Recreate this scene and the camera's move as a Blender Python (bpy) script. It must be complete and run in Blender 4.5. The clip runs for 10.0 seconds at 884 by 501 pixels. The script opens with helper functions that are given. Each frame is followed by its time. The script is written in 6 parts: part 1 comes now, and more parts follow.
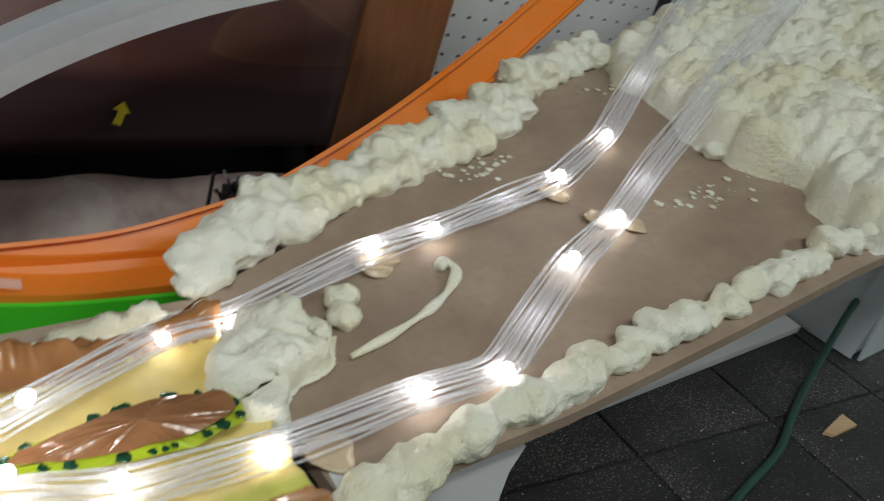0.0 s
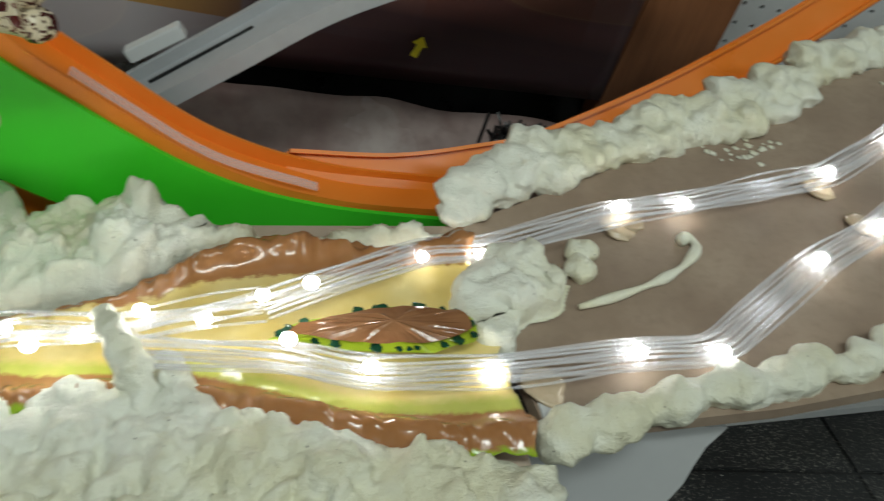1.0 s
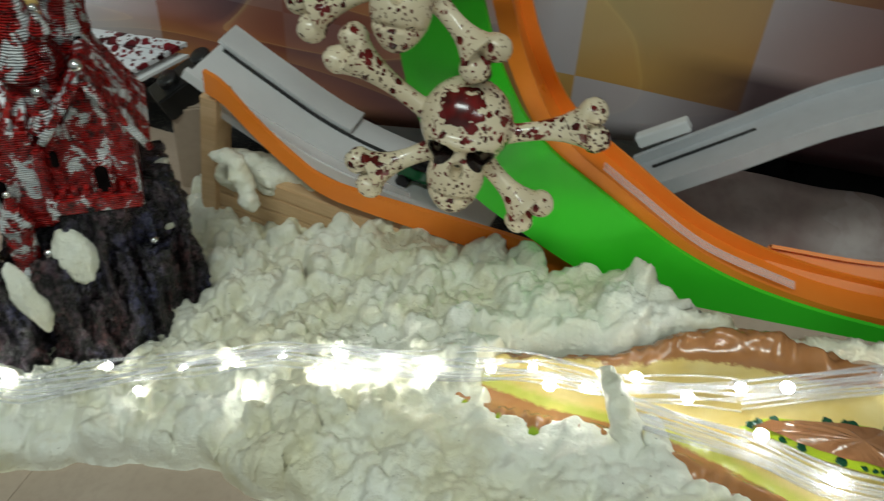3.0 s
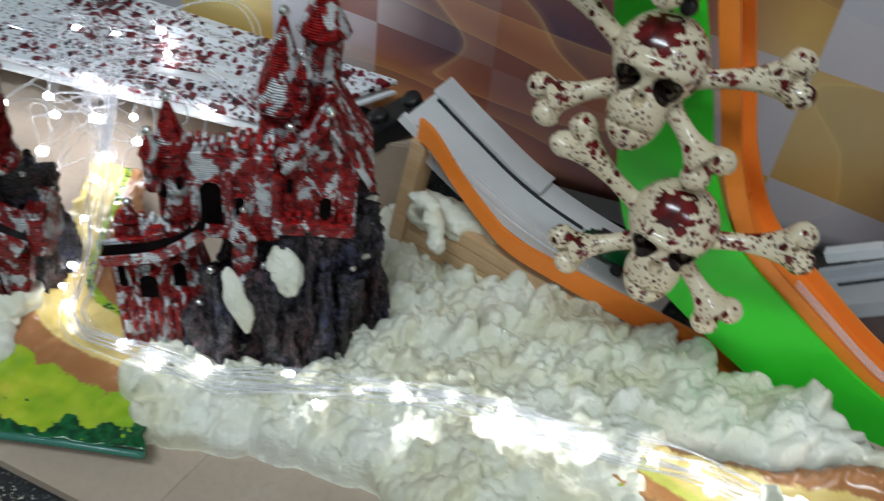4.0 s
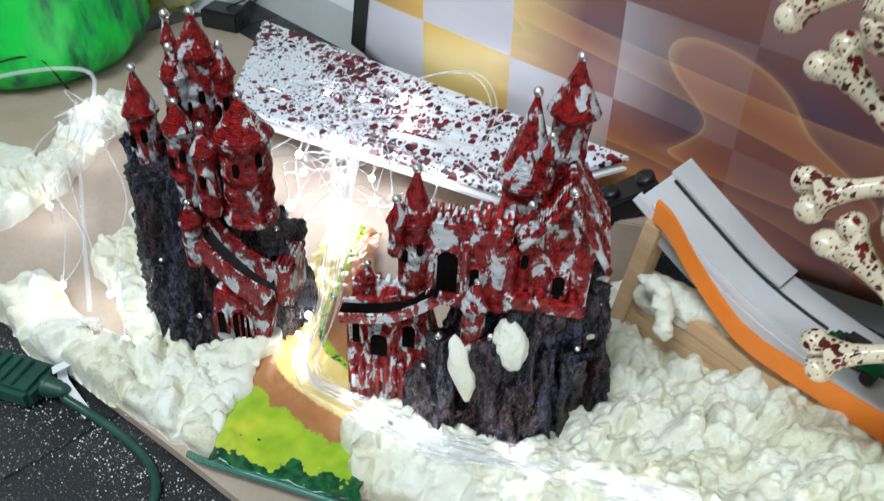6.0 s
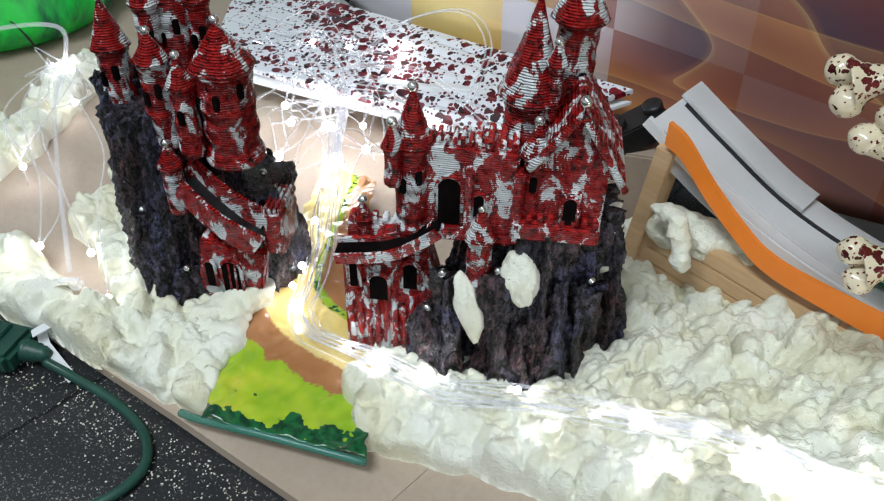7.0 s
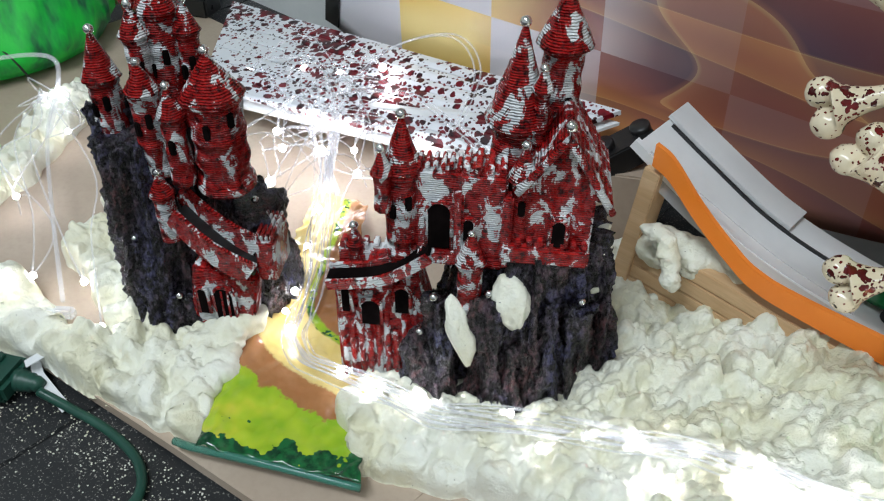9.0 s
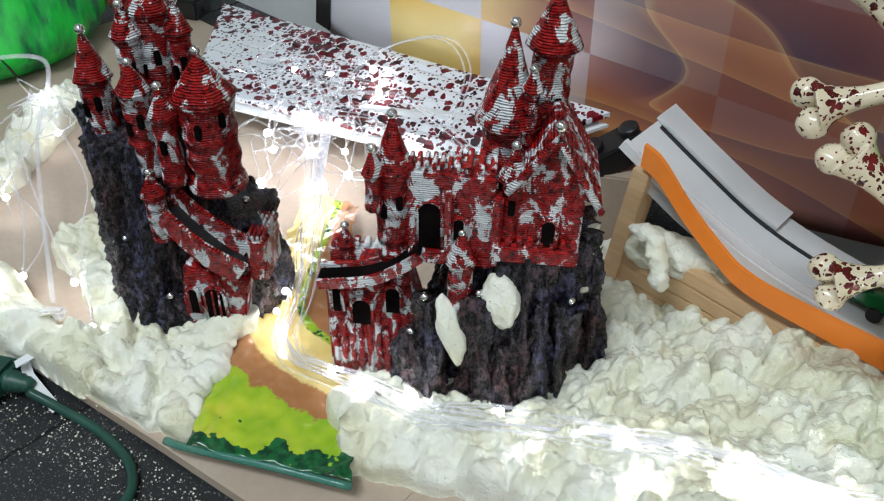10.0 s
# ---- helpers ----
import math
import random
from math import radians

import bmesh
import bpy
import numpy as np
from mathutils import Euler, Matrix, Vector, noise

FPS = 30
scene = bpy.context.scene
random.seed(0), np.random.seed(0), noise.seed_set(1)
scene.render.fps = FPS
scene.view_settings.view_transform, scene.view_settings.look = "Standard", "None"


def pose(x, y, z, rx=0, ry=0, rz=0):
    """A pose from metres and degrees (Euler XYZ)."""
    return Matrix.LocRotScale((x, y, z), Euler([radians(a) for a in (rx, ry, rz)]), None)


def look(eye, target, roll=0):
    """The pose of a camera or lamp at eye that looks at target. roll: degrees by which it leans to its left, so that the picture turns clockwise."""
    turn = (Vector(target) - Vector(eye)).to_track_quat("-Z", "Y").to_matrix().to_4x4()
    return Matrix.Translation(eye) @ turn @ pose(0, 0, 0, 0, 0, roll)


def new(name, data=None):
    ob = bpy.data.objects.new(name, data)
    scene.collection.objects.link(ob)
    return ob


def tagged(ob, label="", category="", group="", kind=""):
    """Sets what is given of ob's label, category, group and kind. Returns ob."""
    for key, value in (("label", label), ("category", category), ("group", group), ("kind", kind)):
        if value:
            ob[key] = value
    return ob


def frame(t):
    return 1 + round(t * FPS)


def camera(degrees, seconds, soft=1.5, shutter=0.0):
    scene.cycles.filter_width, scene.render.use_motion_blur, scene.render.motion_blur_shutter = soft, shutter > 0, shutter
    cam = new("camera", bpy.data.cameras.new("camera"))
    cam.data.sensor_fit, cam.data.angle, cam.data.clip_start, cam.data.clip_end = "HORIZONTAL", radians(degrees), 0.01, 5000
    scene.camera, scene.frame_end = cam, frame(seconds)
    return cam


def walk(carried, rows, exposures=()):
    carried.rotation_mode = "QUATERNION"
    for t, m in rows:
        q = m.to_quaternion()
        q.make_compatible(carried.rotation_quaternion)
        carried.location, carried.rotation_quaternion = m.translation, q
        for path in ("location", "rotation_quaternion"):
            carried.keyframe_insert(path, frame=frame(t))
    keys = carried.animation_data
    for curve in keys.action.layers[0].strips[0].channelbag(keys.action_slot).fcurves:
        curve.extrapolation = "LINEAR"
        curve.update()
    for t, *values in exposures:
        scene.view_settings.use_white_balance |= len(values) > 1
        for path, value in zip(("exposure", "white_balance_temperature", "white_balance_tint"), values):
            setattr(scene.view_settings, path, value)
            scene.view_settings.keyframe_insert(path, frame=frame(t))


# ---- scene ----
cam = camera(56.8, 10.0, soft=1.2, shutter=0.4)
PATH = [
    (0, (0.0927, 0.0619, 0.4835), (0.6682, 0.7416, 0.0287), 18.20),
    (0.5, (0.0807, 0.0474, 0.4891), (0.5612, 0.7544, -0.0299), 22.13),
    (1, (0.0752, 0.0355, 0.5099), (0.3858, 0.7765, -0.0855), 20.04),
    (1.5, (0.0590, 0.0212, 0.5261), (0.2729, 0.7701, -0.1011), 17.82),
    (2, (0.0491, 0.0114, 0.5402), (0.1433, 0.7707, -0.1036), 13.45),
    (2.5, (0.0325, 0.0018, 0.5680), (-0.0150, 0.7511, -0.0926), 8.02),
    (3, (0.0138, -0.0090, 0.5889), (-0.1619, 0.7144, -0.0788), 6.69),
    (3.2, (0.0086, -0.0102, 0.5959), (-0.1982, 0.7027, -0.0742), 6.82),
    (4.3, (-0.0540, -0.0522, 0.6454), (-0.4417, 0.6086, 0.0028), 9.07),
    (4.5, (-0.0570, -0.0576, 0.6550), (-0.5205, 0.5755, 0.0350), 6.04),
    (5, (-0.0610, -0.0573, 0.6661), (-0.5916, 0.5356, 0.0604), 3.68),
    (5.5, (-0.0622, -0.0583, 0.6703), (-0.6091, 0.5240, 0.0689), 3.50),
    (6, (-0.0744, -0.0476, 0.6360), (-0.6037, 0.5239, 0.0088), 3.48),
    (6.2, (-0.0823, -0.0398, 0.6138), (-0.6055, 0.5240, -0.0254), 2.87),
    (7.3, (-0.0861, -0.0430, 0.5715), (-0.6012, 0.5250, -0.0704), 1.06),
    (7.5, (-0.0846, -0.0424, 0.5734), (-0.6029, 0.5275, -0.0643), 0.81),
    (8, (-0.0847, -0.0438, 0.5760), (-0.6053, 0.5322, -0.0541), 0.40),
    (8.5, (-0.0848, -0.0426, 0.5778), (-0.6044, 0.5376, -0.0494), 0.49),
    (9, (-0.0825, -0.0399, 0.5795), (-0.6026, 0.5412, -0.0464), 0.80),
    (9.5, (-0.0810, -0.0433, 0.5788), (-0.5957, 0.5464, -0.0435), 1.07),
    (10, (-0.0790, -0.0443, 0.5794), (-0.5922, 0.5471, -0.0425), 1.32),
]
walk(cam, [(t, look(eye, target, roll)) for t, eye, target, roll in PATH],
     exposures=[(0, -0.14, 6950, 8), (1.0, -0.26, 6900, 1), (1.5, -0.32, 6900, 0), (3.2, -0.24, 6850, 0), (4.4, 0.08, 6000, 10), (5.0, 0.4, 6000, 10), (5.5, 0.7, 6050, 10), (7.3, 0.44, 6350, 10), (10, 0.42, 6350, 10)])

# ---- world and light ----
world = bpy.data.worlds.new("room_air")
scene.world = world
world.use_nodes = True
world.node_tree.nodes["Background"].inputs[0].default_value = (0.78, 0.90, 1.0, 1)
world.node_tree.nodes["Background"].inputs[1].default_value = 0.07


def area_lamp(name, x, y, z, sx, sy, watts, colour):
    data = bpy.data.lights.new(name, "AREA")
    data.shape, data.size, data.size_y, data.energy, data.color = "RECTANGLE", sx, sy, watts, colour
    ob = new(name, data)
    ob.location = (x, y, z)
    return ob


def point_lamp(name, p, watts, radius=0.004, colour=(0.86, 0.89, 1.0)):
    data = bpy.data.lights.new(name, "POINT")
    data.energy, data.shadow_soft_size, data.color = watts, radius, colour
    ob = new(name, data)
    ob.location = p
    return ob


area_lamp("ceiling_tube_light", -0.5, -0.75, 2.35, 1.2, 0.25, 36, (0.86, 0.95, 1.0))
area_lamp("ceiling_tube_light", 1.4, -1.0, 2.35, 1.2, 0.25, 17, (0.86, 0.95, 1.0))


# ---- materials ----
def link(nt, a, b):
    nt.links.new(a, b)


def blank(name):
    m = bpy.data.materials.new(name)
    m.use_nodes = True
    nt = m.node_tree
    return m, nt, nt.nodes["Principled BSDF"]


def node(nt, kind, **inputs):
    n = nt.nodes.new(kind)
    for k, v in inputs.items():
        n.inputs[k.replace("_", " ")].default_value = v
    return n


def ramp(nt, fac, stops, hard=False):
    r = nt.nodes.new("ShaderNodeValToRGB")
    r.color_ramp.interpolation = "CONSTANT" if hard else "LINEAR"
    els = r.color_ramp.elements
    while len(els) < len(stops):
        els.new(0.5)
    for e, (pos, col) in zip(els, stops):
        e.position, e.color = pos, (*col, 1) if len(col) == 3 else col
    link(nt, fac, r.inputs[0])
    return r.outputs[0]


def coords(nt, kind="Object", scale=(1, 1, 1)):
    tc = nt.nodes.new("ShaderNodeTexCoord")
    mp = nt.nodes.new("ShaderNodeMapping")
    mp.inputs["Scale"].default_value = scale
    link(nt, tc.outputs[kind], mp.inputs[0])
    return mp.outputs[0]


def noise_fac(nt, co, scale, detail=4.0, rough=0.55, distort=0.0):
    n = node(nt, "ShaderNodeTexNoise", Scale=scale, Detail=detail, Roughness=rough, Distortion=distort)
    link(nt, co, n.inputs["Vector"])
    return n.outputs[0]


def mixed(nt, fac, a, b, blend="MIX"):
    m = nt.nodes.new("ShaderNodeMix")
    m.data_type, m.blend_type = "RGBA", blend
    if isinstance(fac, (int, float)):
        m.inputs[0].default_value = fac
    else:
        link(nt, fac, m.inputs[0])
    for sock, v in ((m.inputs[6], a), (m.inputs[7], b)):
        if isinstance(v, tuple):
            sock.default_value = (*v, 1)
        else:
            link(nt, v, sock)
    return m.outputs[2]


def bumped(nt, bsdf, height, strength=0.3, distance=0.002):
    b = node(nt, "ShaderNodeBump", Strength=strength, Distance=distance)
    link(nt, height, b.inputs["Height"])
    link(nt, b.outputs[0], bsdf.inputs["Normal"])


def surface(name, base, second, rough=0.6, metal=0.0, coarse=12.0, fine=180.0, bump=0.25, depth=0.001, stretch=(1, 1, 1), amount=0.5):
    """A two-scale procedural surface."""
    m, nt, b = blank(name)
    co = coords(nt, "Object", stretch)
    f1 = noise_fac(nt, co, coarse, 4)
    f2 = noise_fac(nt, co, fine, 3)
    c1 = ramp(nt, f1, [(0.35, base), (0.7, second)])
    dark = tuple(v * (1 - 0.35 * amount) for v in base)
    c2 = mixed(nt, ramp(nt, f2, [(0.45, (0, 0, 0)), (0.75, (amount,) * 3)]), c1, dark)
    link(nt, c2, b.inputs["Base Color"])
    rr = ramp(nt, f1, [(0.3, (max(rough - 0.12, 0.02),) * 3), (0.7, (min(rough + 0.12, 1),) * 3)])
    link(nt, rr, b.inputs["Roughness"])
    b.inputs["Metallic"].default_value = metal
    bumped(nt, b, f2, bump, depth)
    return m


def foam_skin(name):
    """Cured spray foam: pale skin, creamier patches, rough crust with pits drawn as dark dots."""
    m, nt, b = blank(name)
    co = coords(nt)
    f1, f2, f3 = noise_fac(nt, co, 14, 4, 0.6), noise_fac(nt, co, 75, 4, 0.65), noise_fac(nt, co, 260, 4, 0.7)
    skin = ramp(nt, f1, [(0.38, (0.75, 0.72, 0.53)), (0.50, (0.80, 0.79, 0.65)), (0.62, (0.84, 0.84, 0.74))])
    skin = mixed(nt, ramp(nt, f2, [(0.58, (0, 0, 0)), (0.74, (0.40, 0.40, 0.40))]), skin, (0.62, 0.56, 0.36))
    # Pits are dark dots in the base colour, without relief.
    pit = node(nt, "ShaderNodeTexVoronoi", Scale=90.0, Randomness=1.0)
    link(nt, co, pit.inputs["Vector"])
    skin = mixed(nt, ramp(nt, pit.outputs["Distance"], [(0.035, (0.85, 0.85, 0.85)), (0.06, (0, 0, 0))]), skin, (0.16, 0.13, 0.08))
    far = nt.nodes.new("ShaderNodeVectorMath")
    far.operation = "DISTANCE"
    link(nt, co, far.inputs[0])
    far.inputs[1].default_value = (-0.01, 0.462, 0.165)
    spray = node(nt, "ShaderNodeMapRange", From_Min=0.075, From_Max=0.01, To_Min=0.0, To_Max=0.42)
    link(nt, far.outputs["Value"], spray.inputs[0])
    tint = nt.nodes.new("ShaderNodeMath")
    tint.operation = "MULTIPLY"
    link(nt, spray.outputs[0], tint.inputs[0])
    link(nt, ramp(nt, f1, [(0.45, (0, 0, 0)), (0.6, (1, 1, 1))]), tint.inputs[1])
    skin = mixed(nt, tint.outputs[0], skin, (0.36, 0.62, 0.28))
    link(nt, skin, b.inputs["Base Color"])
    link(nt, ramp(nt, f2, [(0.35, (0.30,) * 3), (0.7, (0.55,) * 3)]), b.inputs["Roughness"])
    bumped(nt, b, mixed(nt, 0.5, f2, f3), 0.9, 0.0045)
    return m


M_FOAM = foam_skin("foam_cream")
M_CARD = surface("cardboard_brown", (0.265, 0.19, 0.138), (0.375, 0.285, 0.212), 0.62, coarse=15, fine=150, bump=0.15, amount=0.4)
M_KRAFT = surface("hardboard_tan", (0.40, 0.31, 0.235), (0.47, 0.38, 0.30), 0.7, coarse=9, fine=150, bump=0.15, amount=0.4)
M_WOOD = surface("pine_wood", (0.56, 0.36, 0.19), (0.66, 0.46, 0.27), 0.55, coarse=7, fine=60, bump=0.2, stretch=(0.6, 9, 14))
M_PLANK = surface("stained_wood", (0.20, 0.075, 0.03), (0.30, 0.12, 0.05), 0.45, coarse=7, fine=50, bump=0.2, stretch=(9, 9, 0.7))
M_ORANGE = surface("orange_plastic", (0.86, 0.22, 0.022), (0.90, 0.26, 0.035), 0.38, coarse=14, fine=90, bump=0.05, amount=0.15)
M_GREEN = surface("green_plastic", (0.05, 0.62, 0.025), (0.06, 0.68, 0.03), 0.42, coarse=8, fine=120, bump=0.03, amount=0.08)
M_GREY = surface("grey_plastic", (0.42, 0.43, 0.45), (0.50, 0.51, 0.53), 0.5, coarse=12, fine=90, bump=0.1, amount=0.3)
M_WHITE = surface("white_board", (0.66, 0.67, 0.68), (0.76, 0.76, 0.76), 0.5, coarse=5, fine=90, bump=0.08, amount=0.2)
# M_DARK paints the shade of castle openings that have no real depth.
M_DARK = surface("shade_black", (0.004, 0.003, 0.003), (0.010, 0.007, 0.007), 0.9, coarse=40, fine=200, bump=0.2)
M_BLACK = surface("black_plastic", (0.008, 0.008, 0.009), (0.02, 0.02, 0.02), 0.35, coarse=20, fine=160, bump=0.2)
M_CORD = surface("dark_green_rubber", (0.01, 0.05, 0.035), (0.015, 0.075, 0.05), 0.4, coarse=20, fine=160, bump=0.1)
M_GLUE = surface("hot_glue", (0.55, 0.42, 0.28), (0.6, 0.48, 0.34), 0.2, coarse=30, fine=90, bump=0.1)
M_CHROME = surface("chrome_ball", (0.75, 0.75, 0.76), (0.8, 0.8, 0.8), 0.16, metal=1.0, bump=0.0)
M_WALL = surface("wall_paint", (0.70, 0.70, 0.68), (0.76, 0.76, 0.74), 0.7, coarse=3, fine=60, bump=0.1, amount=0.2)


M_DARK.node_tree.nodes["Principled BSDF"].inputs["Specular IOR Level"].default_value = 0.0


def emitting(name, colour, strength):
    m, nt, b = blank(name)
    b.inputs["Base Color"].default_value = (*colour, 1)
    b.inputs["Emission Color"].default_value = (*colour, 1)
    b.inputs["Emission Strength"].default_value = strength
    return m


M_LED = emitting("led_light", (0.95, 0.96, 1.0), 34)


def clear_plastic(name, tint=(0.93, 0.94, 0.96), see=0.55, rough=0.12):
    m, nt, b = blank(name)
    b.inputs["Base Color"].default_value = (*tint, 1)
    b.inputs["Roughness"].default_value = rough
    tr = nt.nodes.new("ShaderNodeBsdfTransparent")
    mx = nt.nodes.new("ShaderNodeMixShader")
    mx.inputs[0].default_value = see
    out = nt.nodes["Material Output"]
    link(nt, b.outputs[0], mx.inputs[1])
    link(nt, tr.outputs[0], mx.inputs[2])
    link(nt, mx.outputs[0], out.inputs[0])
    return m


M_CLEAR = clear_plastic("clear_wire", (0.86, 0.86, 0.90), see=0.74, rough=0.08)
M_TAPE = clear_plastic("teal_tape", (0.05, 0.22, 0.16), see=0.35, rough=0.15)
M_FILM = clear_plastic("clear_film", see=0.72, rough=0.15)


def splatter(name, ground, ground2, spot, spot2, scale, cover, rough=0.3, big=9.0, second=2.7, gain=1.6, pool=None):
    """Paint splashes of two sizes on a plain ground."""
    sockets = []
    m, nt, b = blank(name)
    co = coords(nt)
    warp = node(nt, "ShaderNodeTexNoise", Scale=scale * 1.6, Detail=2.0)
    link(nt, co, warp.inputs["Vector"])
    wco = mixed(nt, 0.006, co, warp.outputs[1], "ADD")
    v = node(nt, "ShaderNodeTexVoronoi", Scale=scale, Randomness=1.0)
    link(nt, wco, v.inputs["Vector"])
    v2 = node(nt, "ShaderNodeTexVoronoi", Scale=scale * second, Randomness=1.0)
    link(nt, wco, v2.inputs["Vector"])
    dens = noise_fac(nt, co, big, 2)
    def dots(vor, lim):
        sub = nt.nodes.new("ShaderNodeMath")
        sub.operation = "MULTIPLY_ADD"
        link(nt, dens, sub.inputs[0])
        sub.inputs[1].default_value, sub.inputs[2].default_value = lim * gain, lim * (1 - gain * 0.5)
        lt = nt.nodes.new("ShaderNodeMath")
        lt.operation = "LESS_THAN"
        link(nt, vor.outputs["Distance"], lt.inputs[0])
        link(nt, sub.outputs[0], lt.inputs[1])
        return lt.outputs[0]
    mx = nt.nodes.new("ShaderNodeMath")
    mx.operation = "MAXIMUM"
    link(nt, dots(v, cover), mx.inputs[0])
    link(nt, dots(v2, cover), mx.inputs[1])
    if pool:
        far = nt.nodes.new("ShaderNodeVectorMath")
        far.operation = "DISTANCE"
        link(nt, mixed(nt, 0.03, co, warp.outputs[1], "ADD"), far.inputs[0])
        far.inputs[1].default_value = pool
        near = nt.nodes.new("ShaderNodeMath")
        near.operation = "LESS_THAN"
        link(nt, far.outputs["Value"], near.inputs[0])
        near.inputs[1].default_value = 0.016
        both = nt.nodes.new("ShaderNodeMath")
        both.operation = "MAXIMUM"
        link(nt, mx.outputs[0], both.inputs[0])
        link(nt, near.outputs[0], both.inputs[1])
        mx = both
        # Eye and nose sockets coloured near-black so that they read as deep holes.
        for spot_at, spot_r in (((0.0137, -0.018, -0.0145), 0.0105), ((-0.0137, -0.018, -0.0145), 0.0105), ((0, -0.026, -0.0250), 0.0048)):
            eye = nt.nodes.new("ShaderNodeVectorMath")
            eye.operation = "DISTANCE"
            link(nt, co, eye.inputs[0])
            eye.inputs[1].default_value = spot_at
            hole = nt.nodes.new("ShaderNodeMath")
            hole.operation = "LESS_THAN"
            link(nt, eye.outputs["Value"], hole.inputs[0])
            hole.inputs[1].default_value = spot_r
            sockets.append(hole.outputs[0])
    g = ramp(nt, noise_fac(nt, co, 25, 3), [(0.35, ground), (0.7, ground2)])
    s = ramp(nt, noise_fac(nt, co, 60, 2), [(0.4, spot), (0.65, spot2)])
    col = mixed(nt, mx.outputs[0], g, s)
    for hole in sockets:
        col = mixed(nt, hole, col, (0.012, 0.006, 0.005))
    link(nt, col, b.inputs["Base Color"])
    b.inputs["Roughness"].default_value = rough
    bumped(nt, b, mx.outputs[0], 0.3, 0.0008)
    return m


M_BONE = splatter("bone_with_red_paint", (0.62, 0.52, 0.36), (0.72, 0.63, 0.46), (0.05, 0.006, 0.006), (0.16, 0.01, 0.01), 105, 0.29, 0.16, big=34, gain=2.8, pool=(0.008, -0.012, 0.036))
M_SIGN = splatter("white_board_red_paint", (0.72, 0.74, 0.78), (0.78, 0.79, 0.82), (0.022, 0.003, 0.006), (0.20, 0.006, 0.016), 60, 0.37, 0.30, big=7, gain=2.3)


def castle_paint(name):
    """Deep red over pale grey, ribbed like wound cord, shade painted into the grooves, worn white patches."""
    m, nt, b = blank(name)
    co = coords(nt)
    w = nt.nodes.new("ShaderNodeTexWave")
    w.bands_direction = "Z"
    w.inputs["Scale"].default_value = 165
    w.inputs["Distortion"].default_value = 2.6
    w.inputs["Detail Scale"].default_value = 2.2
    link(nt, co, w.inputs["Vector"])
    patch = noise_fac(nt, coords(nt, "Object", (1.15, 1.15, 0.66)), 56, 5, 0.64, 0.5)
    add = nt.nodes.new("ShaderNodeMath")
    add.operation = "MULTIPLY_ADD"
    link(nt, w.outputs[1], add.inputs[0])
    add.inputs[1].default_value = 0.022
    link(nt, patch, add.inputs[2])
    mask = ramp(nt, add.outputs[0], [(0.548, (0, 0, 0)), (0.556, (1, 1, 1))])
    red = ramp(nt, noise_fac(nt, co, 190, 4, 0.65), [(0.36, (0.025, 0.002, 0.003)), (0.46, (0.34, 0.007, 0.008)), (0.62, (0.52, 0.016, 0.014))])
    # Wave troughs go near-black: the grooves' shade is put into the colour.
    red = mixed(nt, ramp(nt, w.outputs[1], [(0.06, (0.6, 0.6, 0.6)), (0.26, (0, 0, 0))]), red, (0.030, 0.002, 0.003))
    grey = ramp(nt, noise_fac(nt, co, 120, 3), [(0.3, (0.60, 0.63, 0.66)), (0.55, (0.86, 0.87, 0.88))])
    link(nt, mixed(nt, mask, red, grey), b.inputs["Base Color"])
    link(nt, ramp(nt, patch, [(0.4, (0.22,) * 3), (0.6, (0.45,) * 3)]), b.inputs["Roughness"])
    b.inputs["Specular IOR Level"].default_value = 0.35
    h = mixed(nt, 0.55, w.outputs[1], noise_fac(nt, co, 150, 4, 0.7))
    bumped(nt, b, h, 1.0, 0.0045)
    return m


def rock_paint(name):
    """Fluted black rock, violet and rusty, with ridge highlights and crevice shade put into its colour."""
    m, nt, b = blank(name)
    co = coords(nt, "Object", (1, 1, 0.62))
    f1, f2, f3 = noise_fac(nt, co, 26, 3), noise_fac(nt, co, 170, 5, 0.72), noise_fac(nt, co, 420, 3, 0.7)
    tint = ramp(nt, f1, [(0.38, (0.12, 0.055, 0.058)), (0.5, (0.085, 0.068, 0.092)), (0.62, (0.078, 0.076, 0.15))])
    # Low noise is painted black as crevice shade; tints stay as ridge highlights.
    col = mixed(nt, ramp(nt, f2, [(0.47, (1, 1, 1)), (0.61, (0, 0, 0))]), tint, (0.004, 0.003, 0.004))
    link(nt, col, b.inputs["Base Color"])
    link(nt, ramp(nt, f3, [(0.35, (0.16,) * 3), (0.7, (0.45,) * 3)]), b.inputs["Roughness"])
    b.inputs["Specular IOR Level"].default_value = 0.45
    bumped(nt, b, mixed(nt, 0.35, f2, f3), 1.0, 0.006)
    return m


M_ROCK = rock_paint("black_rock")
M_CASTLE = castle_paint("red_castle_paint")


